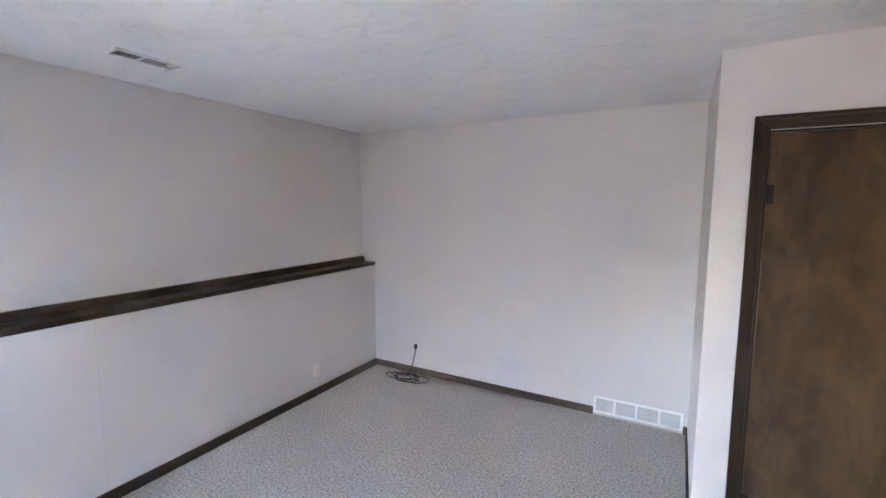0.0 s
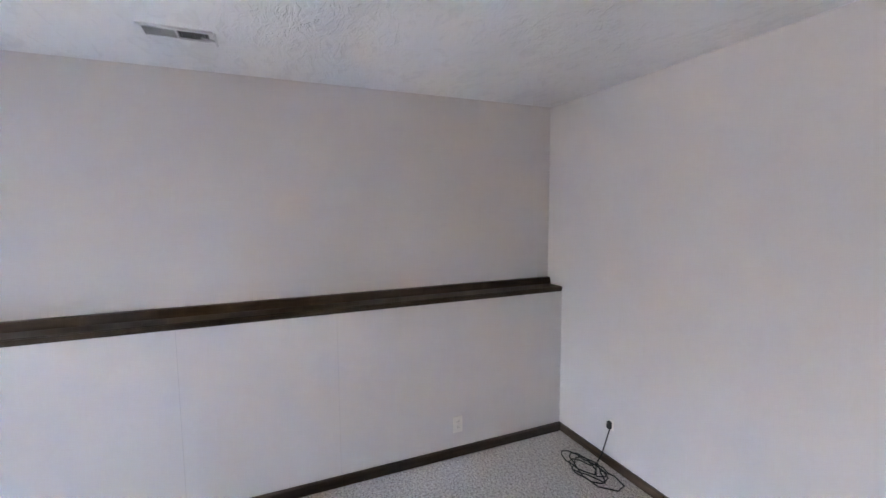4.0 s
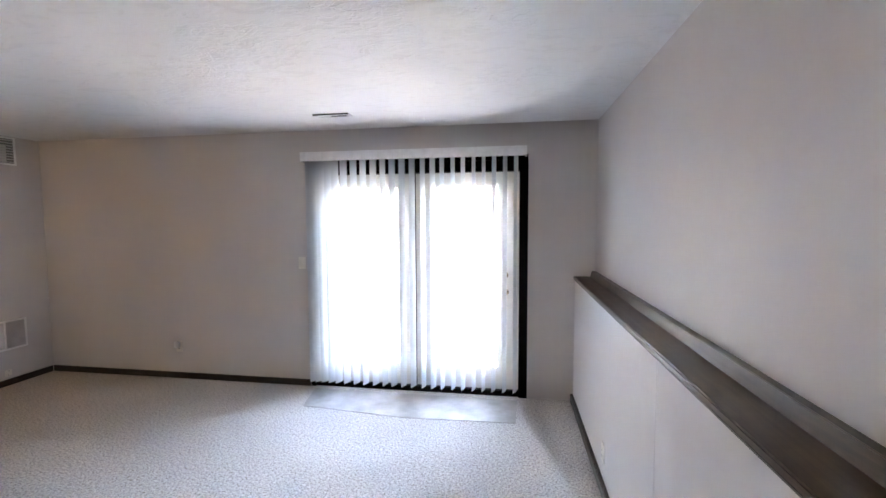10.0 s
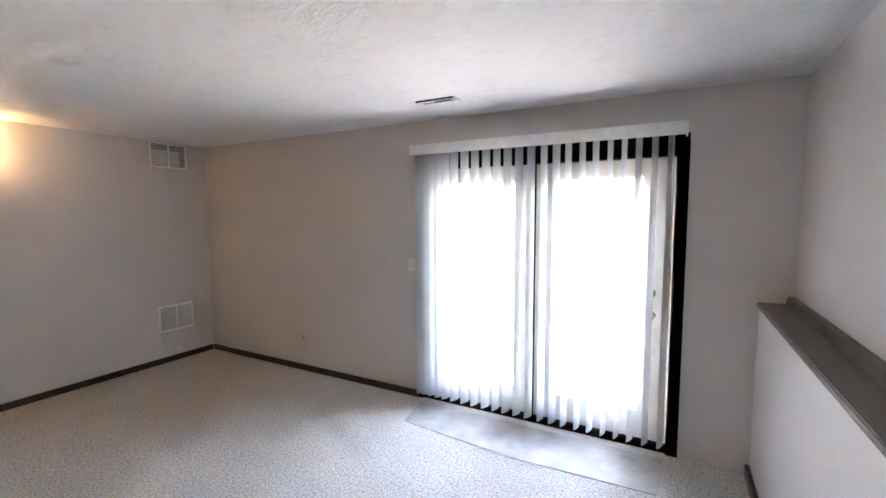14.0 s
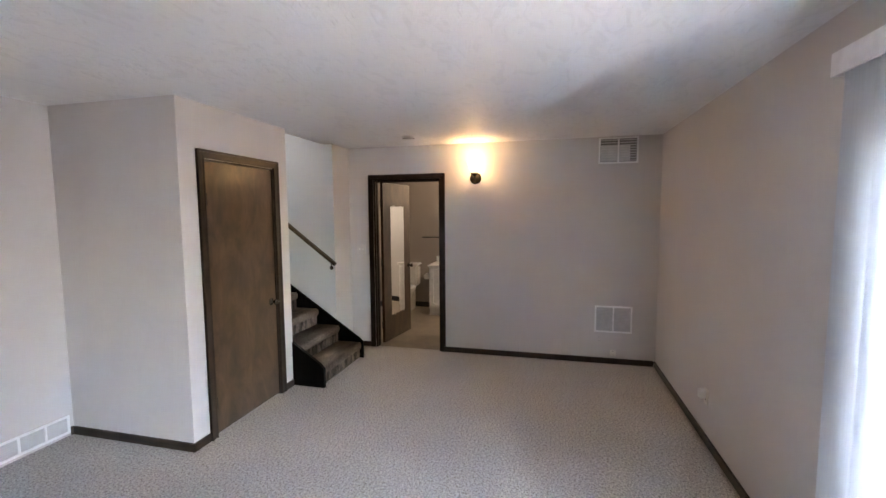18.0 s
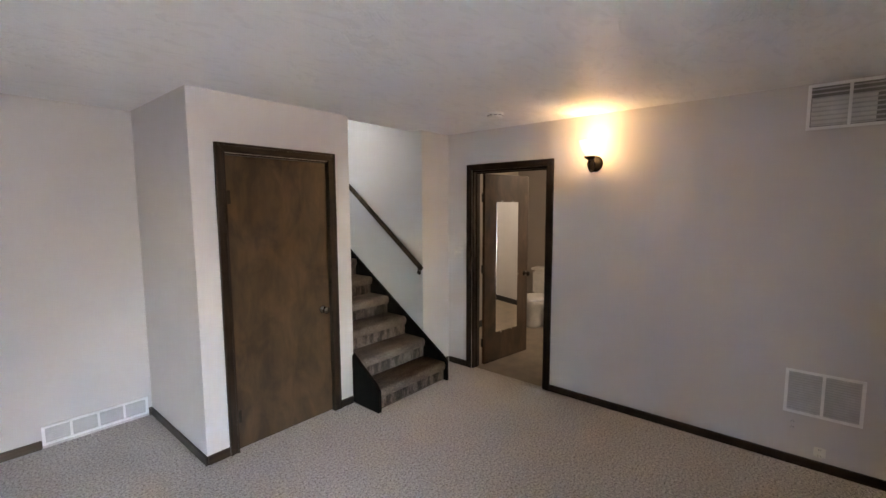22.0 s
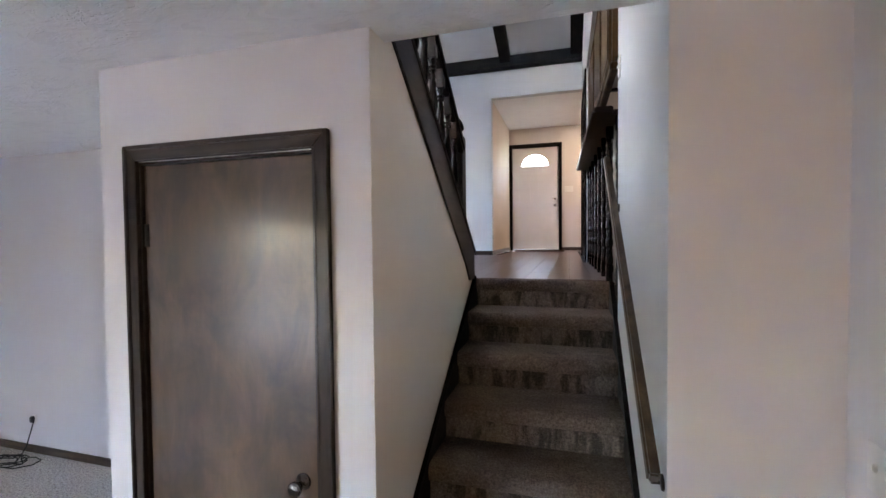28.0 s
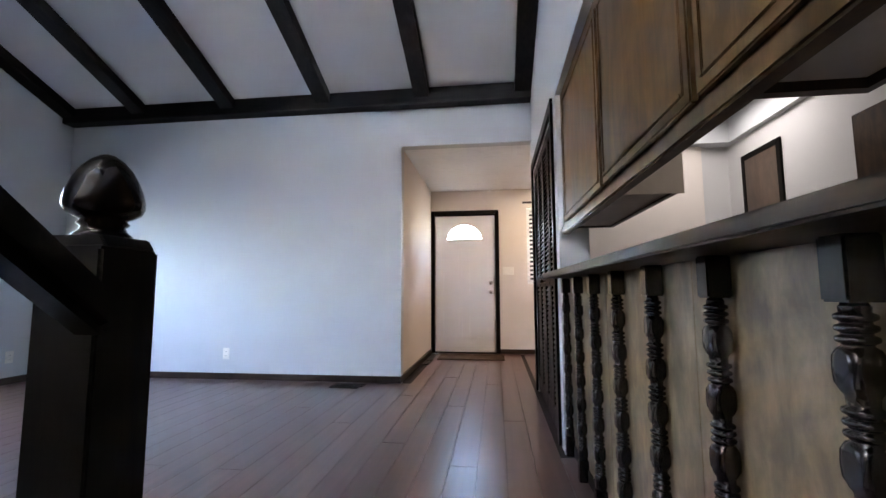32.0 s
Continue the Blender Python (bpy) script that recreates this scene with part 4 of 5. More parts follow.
# ---- louvred hall closet ----
lv = thing("door_louvred_closet", (XLW, 7.1, ZU), "closed near-black louvred bifold doors", "door", kind="structure")
bm = boxes((XLW - 0.018, XLW, 6.385, 6.45, ZU, 3.565), (XLW - 0.018, XLW, 7.79, 7.855, ZU, 3.565), (XLW - 0.018, XLW, 6.45, 7.79, 3.495, 3.565))
part("casing", bm, M_BLACKWOOD, lv)
# Near-black sheet painted for the closet's unlit inside.
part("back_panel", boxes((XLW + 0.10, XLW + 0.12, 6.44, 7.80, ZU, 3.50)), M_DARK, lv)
for k in range(4):
    a = 6.455 + 0.3345 * k
    b = a + 0.331
    fr = nb()
    for r in ((a, a + 0.045, ZU + 0.015, 3.485), (b - 0.045, b, ZU + 0.015, 3.485), (a + 0.045, b - 0.045, ZU + 0.015, ZU + 0.13), (a + 0.045, b - 0.045, 3.41, 3.485), (a + 0.045, b - 0.045, 2.40, 2.49)):
        box(fr, XLW + 0.006, XLW + 0.036, *r, 0.002)
    leaf = part("leaf", fr, M_BLACKWOOD, lv)
    sl = nb()
    for z0, z1 in ((ZU + 0.13, 2.40), (2.49, 3.41)):
        n = int((z1 - z0) / 0.034)
        for i in range(n):
            z = z0 + (i + 0.5) * (z1 - z0) / n
            prism(sl, [(XLW + 0.008, z - 0.017), (XLW + 0.014, z - 0.019), (XLW + 0.034, z + 0.017), (XLW + 0.028, z + 0.019)], "y", a + 0.045, b - 0.045)
    tagged(part("louvre", sl, M_BLACKWOOD, leaf), kind="stuff")
    if k in (1, 2):
        bm = nb()
        lathe(bm, [(0.008, 0), (0.008, 0.015), (0.017, 0.022), (0.016, 0.032), (0.003, 0.036)], 12, Matrix.Translation((XLW + 0.006, b - 0.024 if k == 1 else a + 0.024, 2.44)) @ Matrix.Rotation(radians(-90), 4, "Y"))
        part("knob", bm, M_BRONZE, leaf)

# ---- front door ----
fc = casing_y("trim_front_door", 10.03, 1.228, 2.236, 3.552, ZU, 0.058, "black-stained front door casing", M_BLACKWOOD, M_BLACKX)
part("jamb", boxes((1.27, 1.292, 10.03, 10.15, ZU, 3.495), (2.178, 2.20, 10.03, 10.15, ZU, 3.495), (1.292, 2.178, 10.03, 10.15, 3.478, 3.497)), M_BLACKWOOD, fc)
fd = thing("door_front", (1.735, 10.06, ZU), "closed white panelled front door with a fanlight", "door", kind="structure")
FX0, FX1, FZ0, FZ1, fcx, frr, fzz = 1.294, 2.176, ZU + 0.02, 3.477, 1.728, 0.262, 3.118
bm = nb()
box(bm, FX0, FX1, 10.045, 10.088, FZ0, fzz)
arc = [(fcx - frr * math.cos(math.pi * k / 20), fzz + 0.9 * frr * math.sin(math.pi * k / 20)) for k in range(21)]
prism(bm, [(FX0, fzz)] + arc[:11] + [(fcx, FZ1), (FX0, FZ1)], "y", 10.045, 10.088)
prism(bm, arc[10:] + [(FX1, fzz), (FX1, FZ1), (fcx, FZ1)], "y", 10.045, 10.088)
leaf = part("door_leaf", bm, M_WHITEDOOR, fd)
bm = nb()
tube(bm, [(x, 10.043, z) for x, z in arc] + [(arc[0][0], 10.043, arc[0][1])], 0.012, 6)
part("fanlight_trim", bm, M_WHITEDOOR, leaf)
bm = nb()
prism(bm, arc, "y", 10.064, 10.068)
fp = part("fanlight_pane", bm, M_GLASS, leaf, "half-round glass fanlight")
fp.visible_shadow = False
for a, b, z0, z1 in ((1.40, 1.69, 2.34, 3.00), (1.78, 2.07, 2.34, 3.00), (1.40, 1.69, 1.68, 2.14), (1.78, 2.07, 1.68, 2.14)):
    bm = nb()
    for r in ((a, a + 0.022, z0, z1), (b - 0.022, b, z0, z1), (a + 0.022, b - 0.022, z0, z0 + 0.022), (a + 0.022, b - 0.022, z1 - 0.022, z1)):
        box(bm, r[0], r[1], 10.034, 10.046, r[2], r[3], 0.004)
    box(bm, a + 0.05, b - 0.05, 10.036, 10.046, z0 + 0.05, z1 - 0.05, 0.003)
    part("raised_panel", bm, M_WHITEDOOR, leaf)
knob(fd, Matrix.Translation((2.105, 10.045, 2.352)) @ Matrix.Rotation(radians(90), 4, "X"))
bm = nb()
lathe(bm, [(0.03, 0), (0.03, 0.012), (0.02, 0.02), (0.004, 0.022)], 16, Matrix.Translation((2.105, 10.045, 2.482)) @ Matrix.Rotation(radians(90), 4, "X"))
part("deadbolt", bm, M_CHROME, fd)
part("weatherstrip", boxes((1.288, 1.306, 10.090, 10.104, ZU, 3.49), (2.164, 2.182, 10.090, 10.104, ZU, 3.49), (1.306, 2.164, 10.090, 10.104, 3.465, 3.49)), M_BLACK, fd)
part("threshold", boxes((1.292, 2.178, 10.0, 10.10, ZU, ZU + 0.018)), M_BLACKX, fd)
bm = nb()
box(bm, 1.40, 2.28, 9.40, 9.86, ZU, ZU + 0.012, 0.004)
solid("door_mat", bm, M_DOORMAT, "brown ribbed door mat on the laminate", "mat")

# floor registers in the laminate
for x0, x1, y0, y1 in ((0.63, 0.93, 7.745, 7.865), (1.262, 1.362, 9.02, 9.32)):
    fr_ = thing("floor_register", ((x0 + x1) / 2, (y0 + y1) / 2, ZU), "dark brown metal register set in the floor", "register")
    bm = nb()
    for r in ((x0, x1, y0, y0 + 0.012), (x0, x1, y1 - 0.012, y1), (x0, x0 + 0.012, y0 + 0.012, y1 - 0.012), (x1 - 0.012, x1, y0 + 0.012, y1 - 0.012)):
        box(bm, *r, ZU + 0.0005, ZU + 0.006, 0.001)
    part("frame", bm, M_BRONZE, fr_)
    part("duct", boxes((x0 + 0.012, x1 - 0.012, y0 + 0.012, y1 - 0.012, ZU + 0.0005, ZU + 0.0015)), M_DARK, fr_)
    n = int((x1 - x0 - 0.024) / 0.0125)
    for k in range(n):
        x = x0 + 0.012 + (k + 0.5) * (x1 - x0 - 0.024) / n
        part("fin", boxes((x - 0.0022, x + 0.0022, y0 + 0.012, y1 - 0.012, ZU + 0.002, ZU + 0.0045)), M_BRONZE, fr_)

# ---- windows upstairs ----
M_BLINDSLAT = plain("grey_white_blind_slats", (0.38, 0.40, 0.43), 0.5)
def window(name, axis, c, a0, a1, z0, z1, inward, label, trim):
    """Framed window in a wall of constant x or y, with a horizontal slatted blind inside."""
    w = thing(name, (c, (a0 + a1) / 2, z0) if axis == "x" else ((a0 + a1) / 2, c, z0), label, "window", kind="structure")

    def bx(bm, d0, d1, b0, b1, y0, y1, bev=0.0):
        d0, d1 = sorted((c + inward * d0, c + inward * d1))
        box(bm, d0, d1, b0, b1, y0, y1, bev) if axis == "x" else box(bm, b0, b1, d0, d1, y0, y1, bev)

    bm = nb()
    for r in ((a0, a0 + 0.045, z0, z1), (a1 - 0.045, a1, z0, z1), (a0 + 0.045, a1 - 0.045, z0, z0 + 0.045), (a0 + 0.045, a1 - 0.045, z1 - 0.045, z1)):
        bx(bm, -0.10, -0.05, *r, 0.003)
    bx(bm, -0.095, -0.055, (a0 + a1) / 2 - 0.02, (a0 + a1) / 2 + 0.02, z0 + 0.045, z1 - 0.045)
    part("window_frame", bm, M_WHITE, w)
    bm = nb()
    bx(bm, -0.078, -0.074, a0 + 0.045, a1 - 0.045, z0 + 0.045, z1 - 0.045)
    part("pane", bm, M_GLASS, w).visible_shadow = False
    bm = nb()
    for r in ((a0 - 0.055, a0, z0 - 0.055, z1 + 0.055), (a1, a1 + 0.055, z0 - 0.055, z1 + 0.055), (a0, a1, z0 - 0.055, z0), (a0, a1, z1, z1 + 0.055)):
        bx(bm, 0.0, 0.014, *r, 0.003)
    part("casing", bm, trim, w)
    bm = nb()
    bx(bm, 0.0, 0.018, a0 - 0.055, a1 + 0.055, z1 + 0.055, z1 + 0.085, 0.003)
    part("head_trim", bm, M_TRIM, w, "dark wooden head trim")
    bl = nb()
    pitch = 0.027 if axis == "x" else 0.062
    n = int((z1 - z0 - 0.05) / pitch)
    for i in range(n):
        z = z0 + 0.03 + i * pitch
        s0, s1, hh = (-0.040, -0.014, 0.024) if axis == "x" else (-0.020, -0.030, 0.030)
        d0, d1 = c + inward * s0, c + inward * s1
        prism(bl, [(d0, z + hh), (d0, z + hh + 0.0012), (d1, z + 0.0012), (d1, z)], "y" if axis == "x" else "x", a0 + 0.01, a1 - 0.01)
    bx(bl, -0.045, -0.012, a0 + 0.008, a1 - 0.008, z1 - 0.03, z1 - 0.002)
    tagged(part("slatted_blind", bl, M_BLINDSLAT if axis == "x" else M_VALANCE, w, "white horizontal slatted blind"), kind="stuff")
    return w


window("window_living", "x", -2.58, WY0, WY1, WZ0, WZ1, 1, "dark-cased living room window with slatted blind", M_TRIM)
# Dark panel added outside to keep the sky out between the slats.
solid("window_shutter", boxes((2.45, 3.5, 10.17, 10.19, 2.3, 3.75)), M_DARK, "added dark panel that blocks the sky outside the hall window", "shutter", kind="structure")
window("window_foyer", "y", 10.03, 2.635, 3.35, 2.46, 3.58, -1, "entry hall window with open horizontal slats", M_FOYER)

# ---- ceiling beams ----
for cx, w in ((-2.50, 0.16), (-1.645, 0.155), (-0.61, 0.155), (0.445, 0.155), (1.475, 0.155), (2.47, 0.16)):
    bm = nb()
    y0, y1 = 7.80, 2.95
    prism(bm, [(y0, vault(y0) - 0.10), (y1, vault(y1) - 0.10), (y1, vault(y1) + 0.01), (y0, vault(y0) + 0.01)], "x", cx - w / 2, cx + w / 2, 0.006)
    solid("ceiling_beam", bm, M_BLACKY, "near-black boxed beam on the sloping ceiling", "beam", group="ceiling beams")
bm = nb()
box(bm, -2.579, 2.549, 7.80, 7.944, 4.235, 4.40, 0.006)
solid("ceiling_beam", bm, M_BLACKX, "near-black boxed beam along the end wall", "beam", group="ceiling beams")

# ---- baseboards upstairs ----
bm = boxes((-2.58, 1.245, 7.931, 7.945, ZU, ZU + 0.065))
solid("baseboard", bm, M_TRIMX, "dark-stained wooden baseboard", "baseboard", kind="structure")
bm = boxes((1.235, 1.249, 7.945, 10.03, ZU, ZU + 0.065), (-2.58, -2.566, 4.0, 7.931, ZU, ZU + 0.065))
solid("baseboard", bm, M_TRIMY, "dark-stained wooden baseboard", "baseboard", kind="structure")
bm = boxes((2.236, 4.0, 10.016, 10.03, ZU, ZU + 0.065))
solid("baseboard", bm, M_TRIMX, "dark-stained wooden baseboard", "baseboard", kind="structure")


# ---- small wall fittings ----
def plate(name, place, facing, kind_, label, w=0.072, h=0.116):
    """Wall plate: an outlet, a switch, or a painted-over outlet. facing: the wall's outward normal."""
    turn = {"+x": 90, "-x": -90, "+y": 180, "-y": 0}[facing]
    m = Matrix.Translation(place) @ Matrix.Rotation(radians(turn), 4, "Z")
    p = thing(name, place, label, name.split("_")[-1] if "_" in name else name)
    bm = nb()
    box(bm, -w / 2, w / 2, -0.006, 0.0, -h / 2, h / 2, 0.002, m)
    skin = M_WALL if kind_ == "painted" else (M_PLATEWORN if kind_ == "worn switch" else M_PLATE)
    part("cover_plate", bm, skin, p)
    if kind_ in ("outlet", "painted"):
        for dz in (-0.020, 0.020):
            bm = nb()
            box(bm, -0.017, 0.017, -0.009, -0.005, dz - 0.014, dz + 0.014, 0.003, m)
            rc = part("receptacle", bm, skin, p)
            bm = nb()
            for u in (-0.006, 0.006):
                box(bm, u - 0.001, u + 0.001, -0.0095, -0.0088, dz - 0.005, dz + 0.005, 0.0, m)
            part("slots", bm, M_BLACK, rc)
    else:
        n = max(1, round(w / 0.06))
        for k in range(n):
            u = (k - (n - 1) / 2) * 0.046
            bm = nb()
            box(bm, u - 0.005, u + 0.005, -0.016, -0.005, -0.004, 0.012, 0.002, m)
            part("toggle", bm, M_PLATE, p)
    return p


plate("wall_outlet", (XWL, 3.005, 0.225), "+x", "outlet", "ivory outlet on the lower greige wall")
plate("wall_outlet", (XWL, 0.495, 0.225), "+x", "outlet", "ivory outlet on the lower greige wall")
plate("wall_outlet", (-0.996, YN, 0.277), "-y", "painted", "greige painted outlet on the end wall")
plate("wall_outlet", (-1.90, YN, 0.285), "-y", "outlet", "cable outlet with a black lead plugged in", 0.045, 0.07)
plate("wall_outlet", (1.49, YS, 0.335), "+y", "outlet", "ivory outlet with a small white plug")
bm = nb()
box(bm, 1.466, 1.514, YS + 0.009, YS + 0.055, 0.325, 0.392, 0.008)
solid("plug_adapter", bm, M_WHITE, "small white plug in the outlet", "plug")
plate("wall_outlet", (XE, -0.20, 0.275), "-x", "painted", "greige painted outlet under the grille")
plate("phone_jack", (XE, -0.345, 0.125), "-x", "outlet", "small ivory jack above the baseboard", 0.06, 0.06)
plate("light_switch", (XE, 2.615, 1.225), "-x", "worn switch", "greige double switch beside the bathroom door", 0.116, 0.116)
plate("light_switch", (SR, 3.94, 2.655), "-x", "switch", "ivory switch high on the stair wall", 0.072, 0.116)
plate("light_switch", (2.365, 10.03, 2.655), "-y", "switch", "ivory triple switch beside the front door", 0.16, 0.116)
plate("light_switch", (5.38, 1.13, 1.15), "-x", "switch", "ivory switch on the bathroom wall", 0.072, 0.116)
plate("light_switch", (0.115, YS, 1.21), "+y", "switch", "ivory switch beside the vertical blind", 0.072, 0.116)
plate("wall_outlet", (-0.588, 7.945, 1.735), "-y", "outlet", "ivory outlet on the white end wall")
plate("wall_outlet", (-2.58, 7.49, 1.735), "+x", "outlet", "ivory outlet on the white side wall")


def grille(name, m, w, h, bays, rows, label, backing=None, slat_mat=None):
    """White air grille in its own plane: x along, z up, y towards the wall."""
    g = thing(name, m.translation, label, "air grille")
    fr = 0.018
    bm = nb()
    for r in ((-w / 2, -w / 2 + fr, -h / 2, h / 2), (w / 2 - fr, w / 2, -h / 2, h / 2), (-w / 2 + fr, w / 2 - fr, -h / 2, -h / 2 + fr), (-w / 2 + fr, w / 2 - fr, h / 2 - fr, h / 2)):
        box(bm, r[0], r[1], -0.010, 0.0, r[2], r[3], 0.002, m)
    part("frame", bm, M_GRILLE, g)
    bm = nb()
    box(bm, -w / 2 + fr, w / 2 - fr, -0.002, -0.0005, -h / 2 + fr, h / 2 - fr, 0.0, m)
    part("backing", bm, backing or M_GRILLE, g)
    for k in range(1, bays):
        u = -w / 2 + w * k / bays
        bm = nb()
        box(bm, u - 0.008, u + 0.008, -0.010, -0.002, -h / 2 + fr, h / 2 - fr, 0.002, m)
        part("mullion", bm, M_GRILLE, g)
    for k in range(rows):
        z = -h / 2 + fr + (h - 2 * fr) * (k + 0.5) / rows
        bm = nb()
        prism(bm, [(-0.0075, z - 0.004), (-0.006, z - 0.005), (-0.002, z + 0.003), (-0.0035, z + 0.004)], "x", -w / 2 + fr, w / 2 - fr, 0.0, m)
        part("slat", bm, slat_mat or M_GRILLE, g)
    return g


M_GREYBACK = plain("grey_filter_backing", (0.50, 0.50, 0.50), 0.7)
# The upper grille's unlit inside is put into this backing colour.
M_GRILLEVOID = plain("grey_grille_void", (0.24, 0.235, 0.225), 0.8)
M_SLATGREY = plain("grey_grille_slats", (0.58, 0.58, 0.58), 0.6)
M_PALEPLATE = plain("pale_galvanised_plate", (0.66, 0.66, 0.65), 0.5)
grille("return_air_grille", Matrix.Translation((0.161, YN - 0.001, 0.092)), 0.648, 0.142, 4, 7, "white four-bay return grille at the floor", M_GREYBACK, M_SLATGREY)
GE = Matrix.Rotation(radians(-90), 4, "Z")
grille("wall_grille", Matrix.Translation((XE - 0.001, -0.345, 2.315)) @ GE, 0.395, 0.275, 2, 9, "white two-bay wall grille near the ceiling", M_GRILLEVOID, M_SLATGREY)
bm = nb()
box(bm, XE - 0.0046, XE - 0.0036, -0.46, -0.17, 2.20, 2.365)
solid("damper_plate", bm, M_PALEPLATE, "pale damper plate behind the upper grille", "damper")
grille("wall_grille", Matrix.Translation((XE - 0.001, -0.338, 0.498)) @ GE, 0.385, 0.295, 2, 16, "white two-bay wall grille above the floor", M_GREYBACK, M_SLATGREY)

# ceiling registers
M_FIN = plain("pale_register_fins", (0.66, 0.66, 0.67), 0.5)


def register(x0, x1, y0, y1, along, drop, label):
    """Two-bank ceiling register: one bank of broad leaning fins, one of thin fins before a near-black sheet."""
    g = thing("ceiling_register", ((x0 + x1) / 2, (y0 + y1) / 2, H), label, "air register")
    z = H - 0.009
    mx, my = (0.018, 0.018)
    # Sheet painted near-black for the duct's shade; the ceiling behind is solid.
    part("duct", boxes((x0 + 0.001, x1 - 0.001, y0 + 0.001, y1 - 0.001, H - 0.0015, H - 0.0005)), M_DARK, g)
    bm = boxes((x0 - mx, x0, y0 - my, y1 + my, z, H), (x1, x1 + mx, y0 - my, y1 + my, z, H), (x0, x1, y0 - my, y0, z, H), (x0, x1, y1, y1 + my, z, H))
    if along == "y":
        c = (y0 + y1) / 2
        box(bm, x0, x1, c - 0.004, c + 0.004, z - 0.001, H)
    else:
        c = (x0 + x1) / 2
        box(bm, c - 0.005, c + 0.005, y0, y1, z, H)
    part("frame", bm, M_VALANCE, g)
    n = 12
    for bank in (0, 1):
        if along == "y":
            a, b = (y0, c - 0.004) if bank == 0 else (c + 0.004, y1)
        else:
            a, b = (c + 0.005, x1) if bank == 0 else (x0, c - 0.005)
        for k in range(n):
            bm = nb()
            q = a + (b - a) * (k + 0.5) / n
            s, top = (0.0042, H - 0.0016) if bank == 0 else (-0.0008, z + 0.0022)
            prism(bm, [(q - s, z), (q - s + 0.0008, z), (q + s + 0.0008, top), (q + s, top)], "x" if along == "y" else "y", *((x0, x1) if along == "y" else (y0, y1)))
            part("fin", bm, M_FIN, g)
    bm = nb()
    if along == "y":
        tube(bm, [((x0 + x1) / 2, y1 - 0.030, z - 0.001), ((x0 + x1) / 2, y1 + 0.03, z - 0.010)], 0.004, 6)
        box(bm, x0 - 0.006, x1 + 0.046, y1 + 0.024, y1 + 0.032, z - 0.014, z - 0.006, 0.002)
    else:
        box(bm, x0 + 0.012, x0 + 0.024, y0 + 0.02, y0 + 0.06, z - 0.008, z, 0.002)
    part("damper_lever", bm, M_FIN, g, "grey damper lever")
    if drop:
        # Solid near-black strips paint the gap's shade, sized for the view from north.
        part("loose_edge_gap", boxes((x0 - mx, x1 + mx, y1 + my + 0.0005, y1 + my + 0.004, H - 0.012, H - 0.0005), (x0 - 0.004, c - 0.01, y1 + my + 0.0005, y1 + my + 0.004, H - 0.026, H - 0.019)), M_DARK, g, "near-black strips painted for the shade at the dropped edge")
        part("loose_edge", boxes((x0 - mx, x1 + mx, y1 + my - 0.012, y1 + my + 0.004, H - 0.019, H - 0.012)), M_VALANCE, g)


register(-2.108, -2.012, 1.398, 1.640, "y", 0.0, "white ceiling register with its damper lever out")
register(-0.585, -0.325, -0.275, -0.205, "x", 0.02, "white ceiling register hanging loose along one edge")
# floor register upstairs
fr_ = thing("floor_register", (0.76, 7.72, ZU), "dark floor register set in the laminate", "air register")
bm = nb()
box(bm, 0.62, 0.90, 7.67, 7.77, ZU, ZU + 0.006, 0.002)
part("frame", bm, M_BLACKX, fr_)
for k in range(9):
    part("slot", boxes((0.645 + k * 0.027, 0.655 + k * 0.027, 7.685, 7.755, ZU + 0.006, ZU + 0.008)), M_DARK, fr_)

# smoke alarm
sa = thing("smoke_alarm", (2.455, 1.784, H), "round white smoke alarm on the ceiling", "smoke alarm")
bm = nb()
lathe(bm, [(0.066, H), (0.068, H - 0.008), (0.062, H - 0.012), (0.060, H - 0.030), (0.052, H - 0.038), (0.020, H - 0.040)], 28, Matrix.Translation((2.455, 1.784, 0)))
part("case", bm, M_WHITE, sa)
for k in range(10):
    a = 2 * math.pi * k / 10
    bm = nb()
    box(bm, -0.012, 0.012, -0.0015, 0.0015, -0.003, 0.003, 0.0, Matrix.Translation((2.455 + 0.0605 * math.cos(a), 1.784 + 0.0605 * math.sin(a), H - 0.022)) @ Matrix.Rotation(a + math.pi / 2, 4, "Z"))
    part("vent_slot", bm, M_DARK, sa)

# small hook in the ceiling
bm = nb()
lathe(bm, [(0.014, H), (0.013, H - 0.004), (0.004, H - 0.006)], 12, Matrix.Translation((-2.04, 3.39, 0)))
tube(bm, [(-2.04, 3.39, H - 0.005), (-2.04, 3.39, H - 0.022), (-2.032, 3.39, H - 0.034), (-2.018, 3.39, H - 0.034), (-2.012, 3.39, H - 0.022)], 0.0025, 6)
solid("ceiling_hook", bm, M_WHITE, "small white hook screwed into the ceiling", "hook")

# wall sconce
sc = thing("wall_sconce", (XE, 1.18, 2.06), "dark bronze wall sconce with a lit glass shade", "wall lamp")
bm = nb()
lathe(bm, [(0.066, 0), (0.066, 0.006), (0.058, 0.014), (0.030, 0.020), (0.012, 0.024)], 28, Matrix.Translation((XE, 1.18, 2.06)) @ Matrix.Rotation(radians(-90), 4, "Y"))
part("back_plate", bm, M_BRONZE, sc)
bm = nb()
pts = [(XE - 0.02, 1.18, 2.06)]
for k in range(13):
    a = radians(60 - 240 * k / 12)
    pts.append((2.955 + 0.055 * math.cos(a), 1.176, 2.045 + 0.055 * math.sin(a)))
pts.append((2.90, 1.172, 2.08))
tube(bm, pts, 0.007, 8)
part("arm", bm, M_BRONZE, sc)
bm = nb()
lathe(bm, [(0.008, 2.075), (0.030, 2.088), (0.044, 2.100), (0.046, 2.108), (0.030, 2.110)], 20, Matrix.Translation((2.90, 1.17, 0)))
